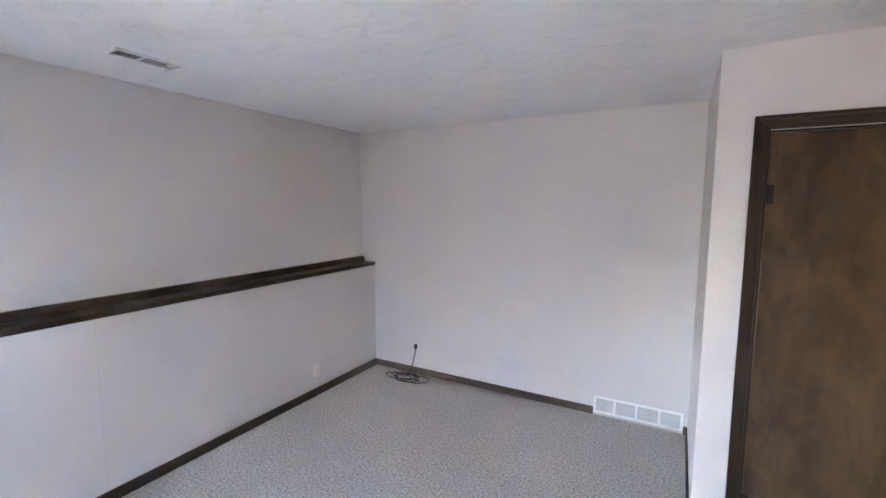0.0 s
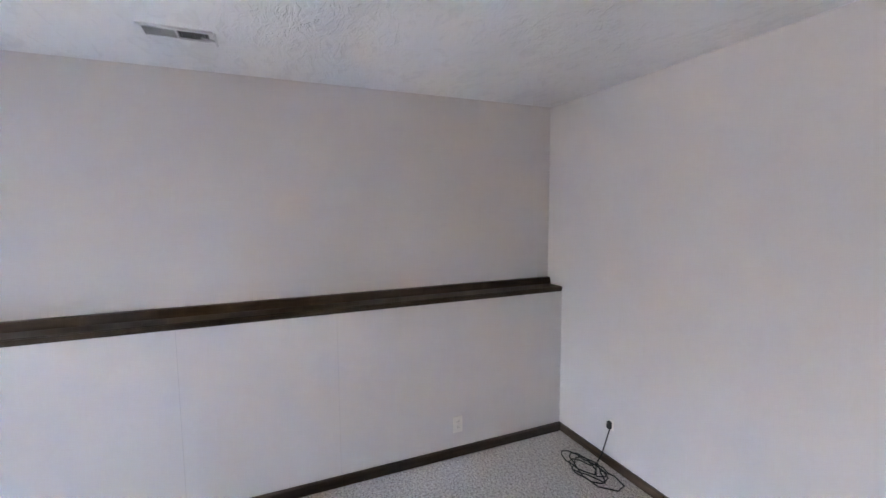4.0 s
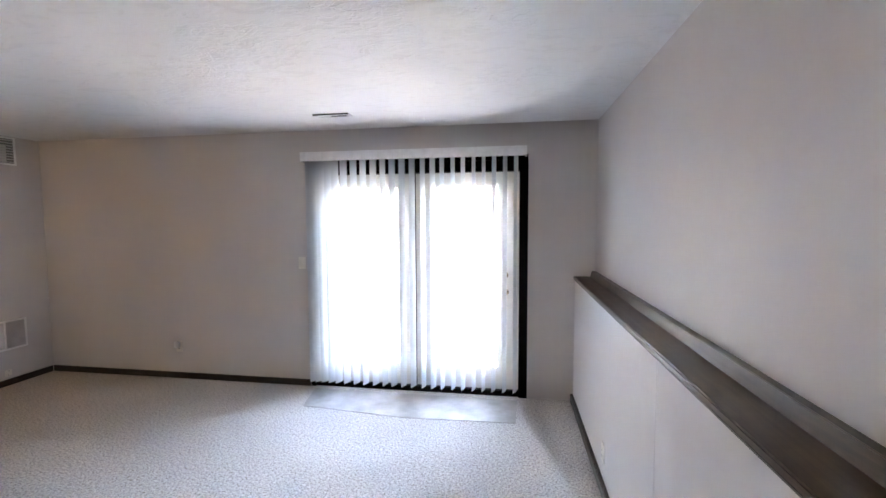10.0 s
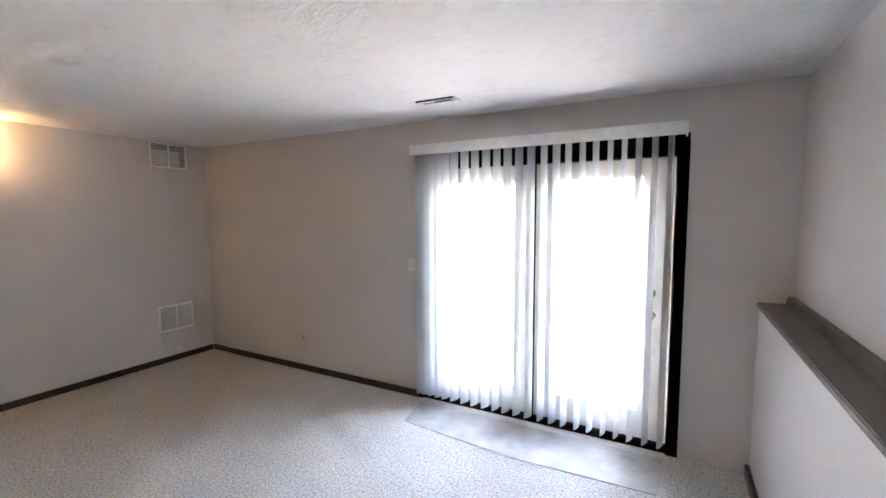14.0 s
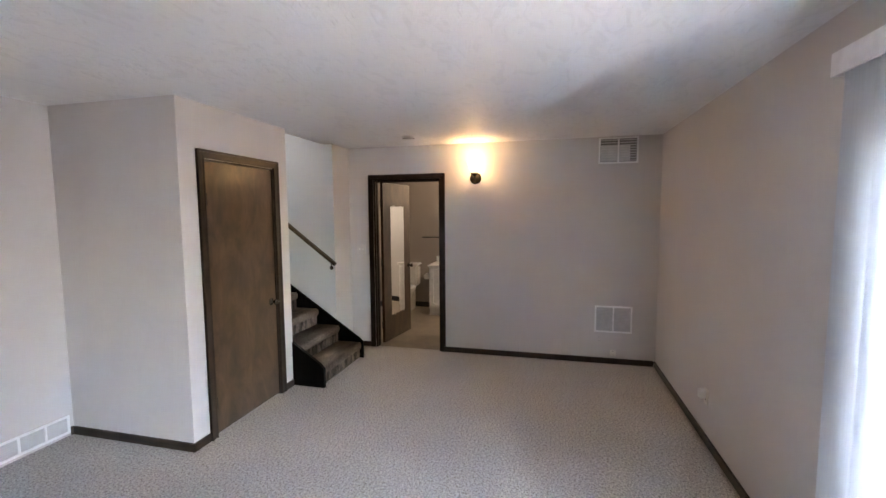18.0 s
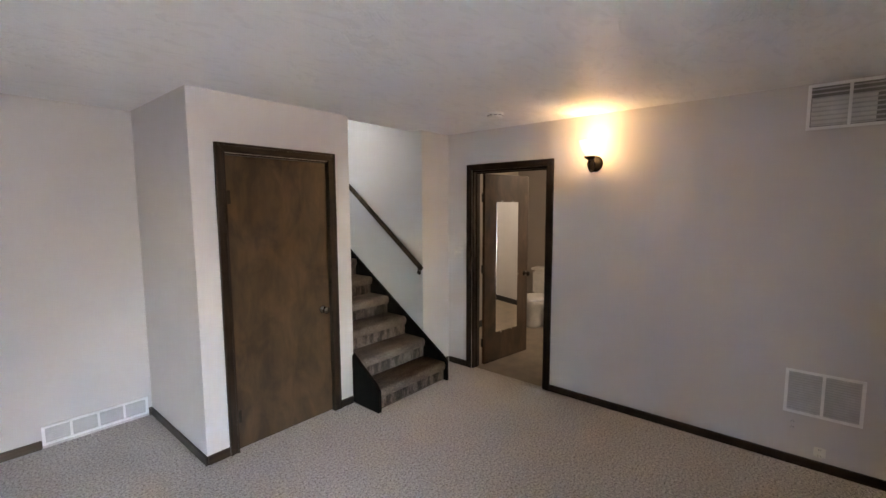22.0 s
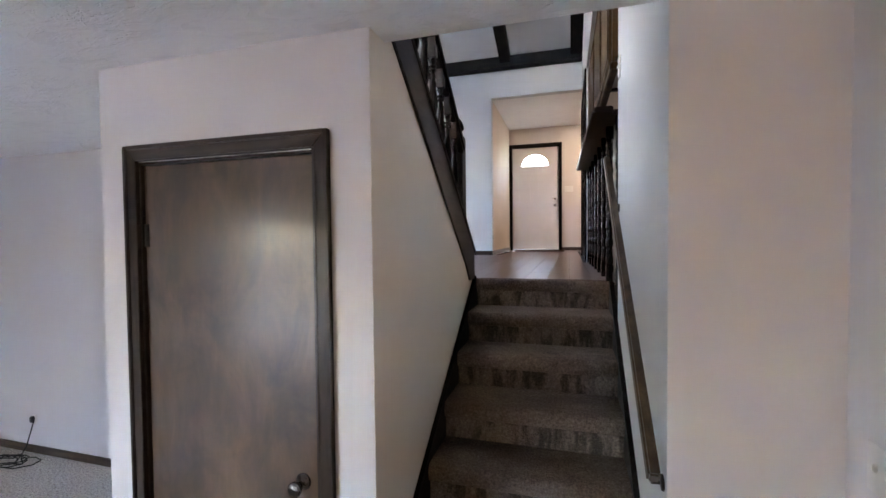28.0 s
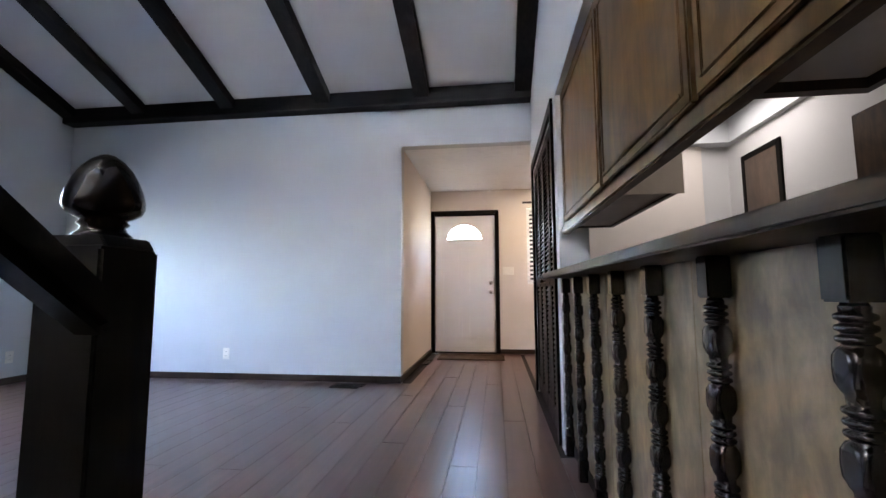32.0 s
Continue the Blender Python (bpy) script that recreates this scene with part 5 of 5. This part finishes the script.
part("cup", bm, M_BRONZE, sc)
bm = nb()
lathe(bm, [(0.030, 2.108), (0.042, 2.13), (0.060, 2.16), (0.078, 2.20), (0.088, 2.235), (0.084, 2.235), (0.074, 2.20), (0.056, 2.16), (0.038, 2.132), (0.020, 2.112)], 24, Matrix.Translation((2.90, 1.17, 0)))
sh = part("shade", bm, M_SHADE, sc, "lit frosted glass bell shade")
sh.visible_shadow = False     # frosted glass lets the bulb's light out on all sides

# black lead on the carpet
ld = thing("coiled_cable", (-1.9, 3.70, 0), "thin black cable coiled on the carpet", "cable")
pts = [(-1.90, YN - 0.012, 0.265), (-1.915, YN - 0.03, 0.17), (-1.93, YN - 0.05, 0.07), (-1.94, 3.79, 0.010)]
for k in range(58):
    a = 0.42 * k
    rr_ = 0.085 + 0.03 * math.sin(0.9 * k)
    pts.append((-1.955 + 0.06 * math.sin(0.17 * k) + rr_ * 1.35 * math.cos(a), 3.70 + rr_ * math.sin(a), 0.008 + 0.004 * (k % 5)))
pts += [(-1.85, 3.63, 0.008), (-1.76, 3.64, 0.006), (-1.68, 3.72, 0.006), (-1.70, 3.79, 0.006), (-1.80, 3.81, 0.006), (-1.88, 3.77, 0.006)]
bm = nb()
tube(bm, pts, 0.0045, 6)
part("lead", bm, M_BLACK, ld)
bm = nb()
box(bm, -1.916, -1.886, YN - 0.034, YN - 0.006, 0.262, 0.312, 0.006)
part("plug", bm, M_BLACK, ld, "black plug")

# vinyl mat inside the garden doors
bm = nb()
prism(bm, [(-1.935, -0.70), (-0.02, -0.70), (-0.085, -0.32), (-1.02, -0.225), (-1.915, -0.26)], "z", 0.001, 0.005, 0.001)
solid("vinyl_floor_mat", bm, M_MATFILM, "thin clear vinyl mat on the carpet", "mat")

# faint panel seams on the lower west wall
for y in (1.38, 2.21):
    bm = boxes((XWL, XWL + 0.0005, y - 0.001, y + 0.001, 0.07, 1.075))
    solid("trim_panel_seam", bm, M_SEAM, "thin vertical seam in the painted wall", "seam", kind="structure")

# ---- bathroom ----
va = thing("bathroom_vanity", (5.08, 1.70, 0), "white two-door vanity with a cultured marble top", "vanity")
VX0, VX1, VY0, VY1 = 4.80, 5.375, 1.34, 2.245
part("body", boxes((VX0, VX1, VY0, VY1, 0.10, 0.79)), M_WHITE, va)
part("toe_kick", boxes((VX0 + 0.02, VX1, VY0 + 0.005, VY1 - 0.005, -0.004, 0.10)), M_WHITE, va)
for a, b in ((VY0 + 0.02, 1.782), (1.803, VY1 - 0.02)):
    bm = nb()
    box(bm, VX0 - 0.018, VX0, a, b, 0.14, 0.76, 0.003)
    dr = part("door", bm, M_WHITE, va)
    bm = nb()
    for r in ((a, a + 0.055, 0.14, 0.76), (b - 0.055, b, 0.14, 0.76), (a + 0.055, b - 0.055, 0.14, 0.195), (a + 0.055, b - 0.055, 0.705, 0.76)):
        box(bm, VX0 - 0.026, VX0 - 0.017, *r, 0.002)
    part("door_frame", bm, M_WHITE, dr)
bm = nb()
box(bm, VX0 - 0.03, VX1, VY0 - 0.02, VY1 + 0.02, 0.79, 0.825, 0.006)
box(bm, VX1 - 0.025, VX1, VY0 - 0.02, VY1 + 0.02, 0.825, 0.915, 0.004)
part("top", bm, M_PORCELAIN, va)
bm = nb()
tube(bm, [(5.28, 1.72, 0.82), (5.28, 1.72, 0.92), (5.24, 1.72, 0.95), (5.17, 1.72, 0.93)], 0.011, 8)
for dy in (-0.08, 0.08):
    lathe(bm, [(0.018, 0.825), (0.016, 0.86), (0.020, 0.875), (0.006, 0.885)], 12, Matrix.Translation((5.28, 1.72 + dy, 0)))
part("faucet", bm, M_CHROME, va)

wc = thing("toilet", (5.05, 2.72, 0), "white porcelain toilet with the lid down", "toilet")
bm = nb()
box(bm, 5.17, 5.37, 2.56, 2.90, 0.40, 0.76, 0.03)
part("tank", bm, M_PORCELAIN, wc)
bm = nb()
box(bm, 5.155, 5.378, 2.545, 2.915, 0.76, 0.80, 0.012)
part("tank_lid", bm, M_PORCELAIN, wc)
bm = nb()
lathe(bm, [(0.11, -0.004), (0.115, 0.05), (0.10, 0.18), (0.16, 0.32), (0.19, 0.385), (0.185, 0.395)], 24, Matrix.Translation((4.92, 2.72, 0)) @ Matrix.Diagonal((1.35, 1, 1, 1)))
box(bm, 4.95, 5.25, 2.62, 2.82, -0.004, 0.38, 0.02)
part("bowl", bm, M_PORCELAIN, wc)
bm = nb()
lathe(bm, [(0.19, 0.395), (0.195, 0.405), (0.192, 0.425), (0.16, 0.436)], 28, Matrix.Translation((4.92, 2.72, 0)) @ Matrix.Diagonal((1.35, 1, 1, 1)))
part("seat_lid", bm, M_WHITE, wc)

# Made-up fixture for the bathroom's added fill bulb.
cl = thing("bathroom_ceiling_lamp", (4.20, 0.75, H), "added unseen bowl lamp that brightens the bathroom", "ceiling lamp")
bm = nb()
lathe(bm, [(0.02, H - 0.15), (0.09, H - 0.135), (0.125, H - 0.09), (0.13, H - 0.03)], 24, Matrix.Translation((4.20, 0.75, 0)))
part("glass_bowl", bm, M_TUBE, cl, "frosted glass bowl").visible_shadow = False
bm = nb()
lathe(bm, [(0.135, H - 0.034), (0.14, H - 0.0005)], 24, Matrix.Translation((4.20, 0.75, 0)))
part("rim", bm, M_CHROME, cl)
tb = thing("towel_bar", (5.36, 2.35, 1.24), "dark towel bar on the beige wall", "towel bar")
bm = nb()
tube(bm, [(5.31, 2.13, 1.245), (5.31, 2.50, 1.245)], 0.009, 8)
part("bar", bm, M_BRONZE, tb)
for y in (2.13, 2.50):
    bm = nb()
    box(bm, 5.30, 5.38, y - 0.009, y + 0.009, 1.236, 1.254, 0.004)
    part("post", bm, M_BRONZE, tb)
mc = thing("medicine_cabinet", (5.3, 1.60, 1.4), "mirrored bathroom wall cabinet with an open shelf", "cabinet")
part("case", boxes((5.23, 5.38, 1.36, 2.01, 1.37, 1.83)), M_WHITE, mc)
part("mirror_door", boxes((5.222, 5.23, 1.37, 2.0, 1.52, 1.825)), M_MIRROR, mc, "mirrored cabinet door")
# Dark strip on the case, painted for the shade in the gap.
part("shelf_gap", boxes((5.224, 5.23, 1.37, 2.0, 1.49, 1.518)), M_DARK, mc)
vl = thing("vanity_light", (5.36, 1.62, 2.0), "lit vanity light bar over the cabinet", "wall lamp")
part("back_plate", boxes((5.34, 5.38, 1.42, 1.82, 1.96, 2.06)), M_CHROME, vl)
for y in (1.50, 1.74):
    bm = nb()
    lathe(bm, [(0.02, 0), (0.045, 0.03), (0.052, 0.06), (0.04, 0.09), (0.01, 0.10)], 16, Matrix.Translation((5.26, y, 1.97)))
    part("bulb", bm, M_BULB, vl, "glowing round bulb").visible_shadow = False
bm = boxes((5.366, 5.38, 2.265, 3.28, 0, 0.09), (3.15, 5.38, 3.266, 3.28, 0, 0.09), (3.15, 4.66, YS, YS + 0.014, 0, 0.09), (4.89, 5.366, YS, YS + 0.014, 0, 0.09), (3.15, 3.164, YS + 0.014, 1.30, 0, 0.09), (5.366, 5.38, YS + 0.014, 1.34, 0, 0.09))
solid("baseboard", bm, M_BLACK, "dark vinyl cove baseboard", "baseboard", kind="structure")
bm = nb()
lathe(bm, [(0.045, -0.05), (0.048, -0.045), (0.048, 0.045), (0.045, 0.05)], 16, Matrix.Translation((4.92, 2.315, 0.62)) @ Matrix.Rotation(radians(90), 4, "Y"))
solid("toilet_roll", bm, M_WHITE, "white toilet roll on the vanity side", "toilet roll")

wb_ = thing("washer_supply_box", (5.38, -0.24, 1.02), "grey recessed washer supply box in the pale wall", "supply box")
part("frame", boxes((5.368, 5.3795, -0.34, -0.14, 1.10, 1.12), (5.368, 5.3795, -0.34, -0.14, 0.92, 0.94), (5.368, 5.3795, -0.34, -0.32, 0.94, 1.10), (5.368, 5.3795, -0.16, -0.14, 0.94, 1.10)), M_PLATE, wb_)
# Flat near-black panel: the box's inner shade is painted, not cut.
part("recess", boxes((5.376, 5.3795, -0.32, -0.16, 0.94, 1.10)), M_DARK, wb_, "near-black panel painted for the recess's shade")
for y in (-0.28, -0.20):
    bm = nb()
    tube(bm, [(5.372, y, 1.07), (5.372, y, 0.99), (5.362, y, 0.985)], 0.010, 8)
    part("valve", bm, M_BRASS, wb_, "brass valve")

ldr = thing("louvred_door", (4.775, YS, 0), "narrow white louvred door at the end of the bathroom", "door")
part("door_frame", boxes((4.66, 4.70, YS + 0.001, YS + 0.04, 0.0, 2.08), (4.85, 4.89, YS + 0.001, YS + 0.04, 0.0, 2.08), (4.70, 4.85, YS + 0.001, YS + 0.04, 2.0, 2.08), (4.70, 4.85, YS + 0.001, YS + 0.04, 0.0, 0.10)), M_WHITE, ldr)
for k in range(52):
    z = 0.105 + 0.0363 * k
    bm = nb()
    prism(bm, [(YS + 0.008, z + 0.028), (YS + 0.011, z + 0.030), (YS + 0.037, z + 0.003), (YS + 0.034, z)], "x", 4.70, 4.85)
    part("louvre", bm, M_WHITE, ldr)
solid("baseboard", boxes((3.155, 3.88, 1.42, 1.426, 0, 0.09), (3.88, 3.886, 1.30, 1.426, 0, 0.09)), M_BLACK, "dark vinyl cove baseboard", "baseboard", kind="structure")

# ---- kitchen, seen over the bar ----
kl = thing("kitchen_ceiling_light", (3.82, 7.2, 3.9), "lit fluorescent panel in the ceiling well", "ceiling lamp")
part("diffuser", boxes((3.45, 4.17, 6.85, 7.60, 3.915, 3.928)), M_TUBE, kl)
part("frame", boxes((3.41, 3.45, 6.81, 7.64, 3.905, 3.94), (4.17, 4.21, 6.81, 7.64, 3.905, 3.94), (3.45, 4.17, 6.81, 6.85, 3.905, 3.94), (3.45, 4.17, 7.60, 7.64, 3.905, 3.94)), M_WHITE, kl)
kd = casing_x("trim_kitchen_door", 4.35, 7.19, 7.71, 3.53, 0.05, "dark-stained casing round a kitchen door", mat_v=M_BLACKWOOD, mat_h=M_BLACKWOOD)
bm = nb()
box(bm, 4.335, 4.349, 7.24, 7.66, ZU + 0.01, 3.48, 0.002)
solid("door_kitchen", bm, M_DOOR, "closed brown birch door in the kitchen", "door", kind="structure")
kt = thing("kitchen_cabinet", (4.2, 5.5, 2.8), "dark oak cabinet on the kitchen side wall", "cabinet")
part("body", boxes((4.04, 4.35, 4.85, 6.15, 2.75, 3.27)), M_CAB, kt)
for a, b in ((4.87, 5.49), (5.51, 6.13)):
    bm = nb()
    box(bm, 4.022, 4.04, a, b, 2.77, 3.25, 0.004)
    part("door", bm, M_CAB, kt)

# Out-of-view bowl made up to hold the kitchen's fill bulb.
dl = thing("kitchen_ceiling_lamp", (3.20, 4.95, 3.70), "added unseen bowl lamp that brightens the kitchen", "ceiling lamp")
bm = nb()
lathe(bm, [(0.02, 3.60), (0.09, 3.615), (0.13, 3.65), (0.14, 3.685)], 24, Matrix.Translation((3.20, 4.95, 0)))
part("glass_bowl", bm, M_TUBE, dl, "frosted glass bowl").visible_shadow = False
bm = nb()
lathe(bm, [(0.145, 3.682), (0.15, 3.70)], 24, Matrix.Translation((3.20, 4.95, 0)))
part("rim", bm, M_BRASS, dl)

# Unseen bowl added round the entry hall's fill lamp.
el = thing("entry_ceiling_lamp", (2.9, 9.2, 3.855), "added unseen bowl lamp that brightens the entry hall", "ceiling lamp")
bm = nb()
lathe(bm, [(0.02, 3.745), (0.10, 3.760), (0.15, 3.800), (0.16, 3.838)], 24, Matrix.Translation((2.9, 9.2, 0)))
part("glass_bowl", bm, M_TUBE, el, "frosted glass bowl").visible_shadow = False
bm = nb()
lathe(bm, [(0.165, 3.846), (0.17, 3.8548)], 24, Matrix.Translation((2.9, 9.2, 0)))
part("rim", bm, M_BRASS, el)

# ---- outside ----
solid("ground", boxes((-60, 60, -80, -0.92, -0.30, -0.12), (-60, 60, 10.3, 80, 0.9, 1.2)), M_GRASS, "pale dry lawn", "ground", kind="structure")
solid("pavement_patio", boxes((-7.0, 6.0, -6.5, -0.93, -0.12, -0.03)), M_CONCRETE, "worn concrete patio slab", "patio", kind="structure")
fn = thing("garden_fence", (0, -9.0, -0.1), "dark weathered board fence behind the lawn", "fence")
for k in range(60):
    x = -9.0 + 0.30 * k
    bm = boxes((x + 0.01, x + 0.145, -9.0, -8.98, -0.12, 1.50), (x + 0.16, x + 0.295, -8.96, -8.94, -0.12, 1.50))
    part("board", bm, M_FENCE, fn)
part("rail", boxes((-9, 9, -8.98, -8.96, 0.15, 0.24), (-9, 9, -8.98, -8.96, 1.30, 1.39)), M_FENCE, fn)
# Height and pale roof made up, to cut the sky and bounce sun indoors.
hs = thing("neighbour_house", (0, -20, -0.1), "tan house with made-up height and a pale roof that bounces sun", "house")
part("wall", boxes((-9, 8, -27, -20, -0.12, 4.6)), M_SIDING, hs)
bm = nb()
prism(bm, [(-27.4, 4.6), (-19.6, 4.6), (-23.5, 6.4)], "x", -9.4, 8.4)
part("roof", bm, M_ROOF, hs)
for x in (-5.5, -2.2, 1.2, 4.6):
    for z in (0.9, 3.2):
        w_ = part("window", boxes((x, x + 1.1, -20.0, -19.96, z, z + 1.0)), M_WHITE, hs)
        part("pane", boxes((x + 0.08, x + 0.51, -19.96, -19.94, z + 0.08, z + 0.92), (x + 0.59, x + 1.02, -19.96, -19.94, z + 0.08, z + 0.92)), M_DARK, w_)

# ---- laminate planks of the entry level ----
PW, PL = 0.146, 3.1
plank_floor = solid("floor_laminate", boxes((2.76, 6.0, 3.9, 7.945, ZU - 0.012, ZU - 0.001), (2.56, 4.0, 8.06, 10.03, ZU - 0.012, ZU - 0.001)), M_PLANK, "red-brown wood laminate floor", "floor", kind="structure")
rng = random.Random(11)
shared = {}


def plank(x0, x1, y0, y1):
    key = (round(x1 - x0, 4), round(y1 - y0, 4))
    if key not in shared:
        bm = nb()
        box(bm, 0.0010, x1 - x0 - 0.0010, 0.0004, y1 - y0 - 0.0004, -0.011, 0.0, 0.0012)
        shared[key] = mesh_of("plank", bm, M_PLANK)
    ob = new("plank", shared[key])
    ob.location = (x0, y0, ZU)
    ob.parent = plank_floor


x = 2.222 - 33 * PW
k = 0
while x < 2.62:
    x1 = min(x + PW, 2.64)
    south = 4.337 if x1 > 0.62 else 4.002
    if x > 1.70 and x1 < 2.64:
        south = 4.381
    north = 10.028 if 1.25 < x and x1 < 2.55 else (7.94 if x1 < 2.55 else 6.20)
    y = south - PL * ((k * 0.37) % 1.0)
    while y < north:
        a, b = max(y, south), min(y + PL, north)
        if b - a > 0.06:
            plank(max(x, -2.578), x1, round(a, 3), round(b, 3))
        y += PL
    x += PW
    k += 1
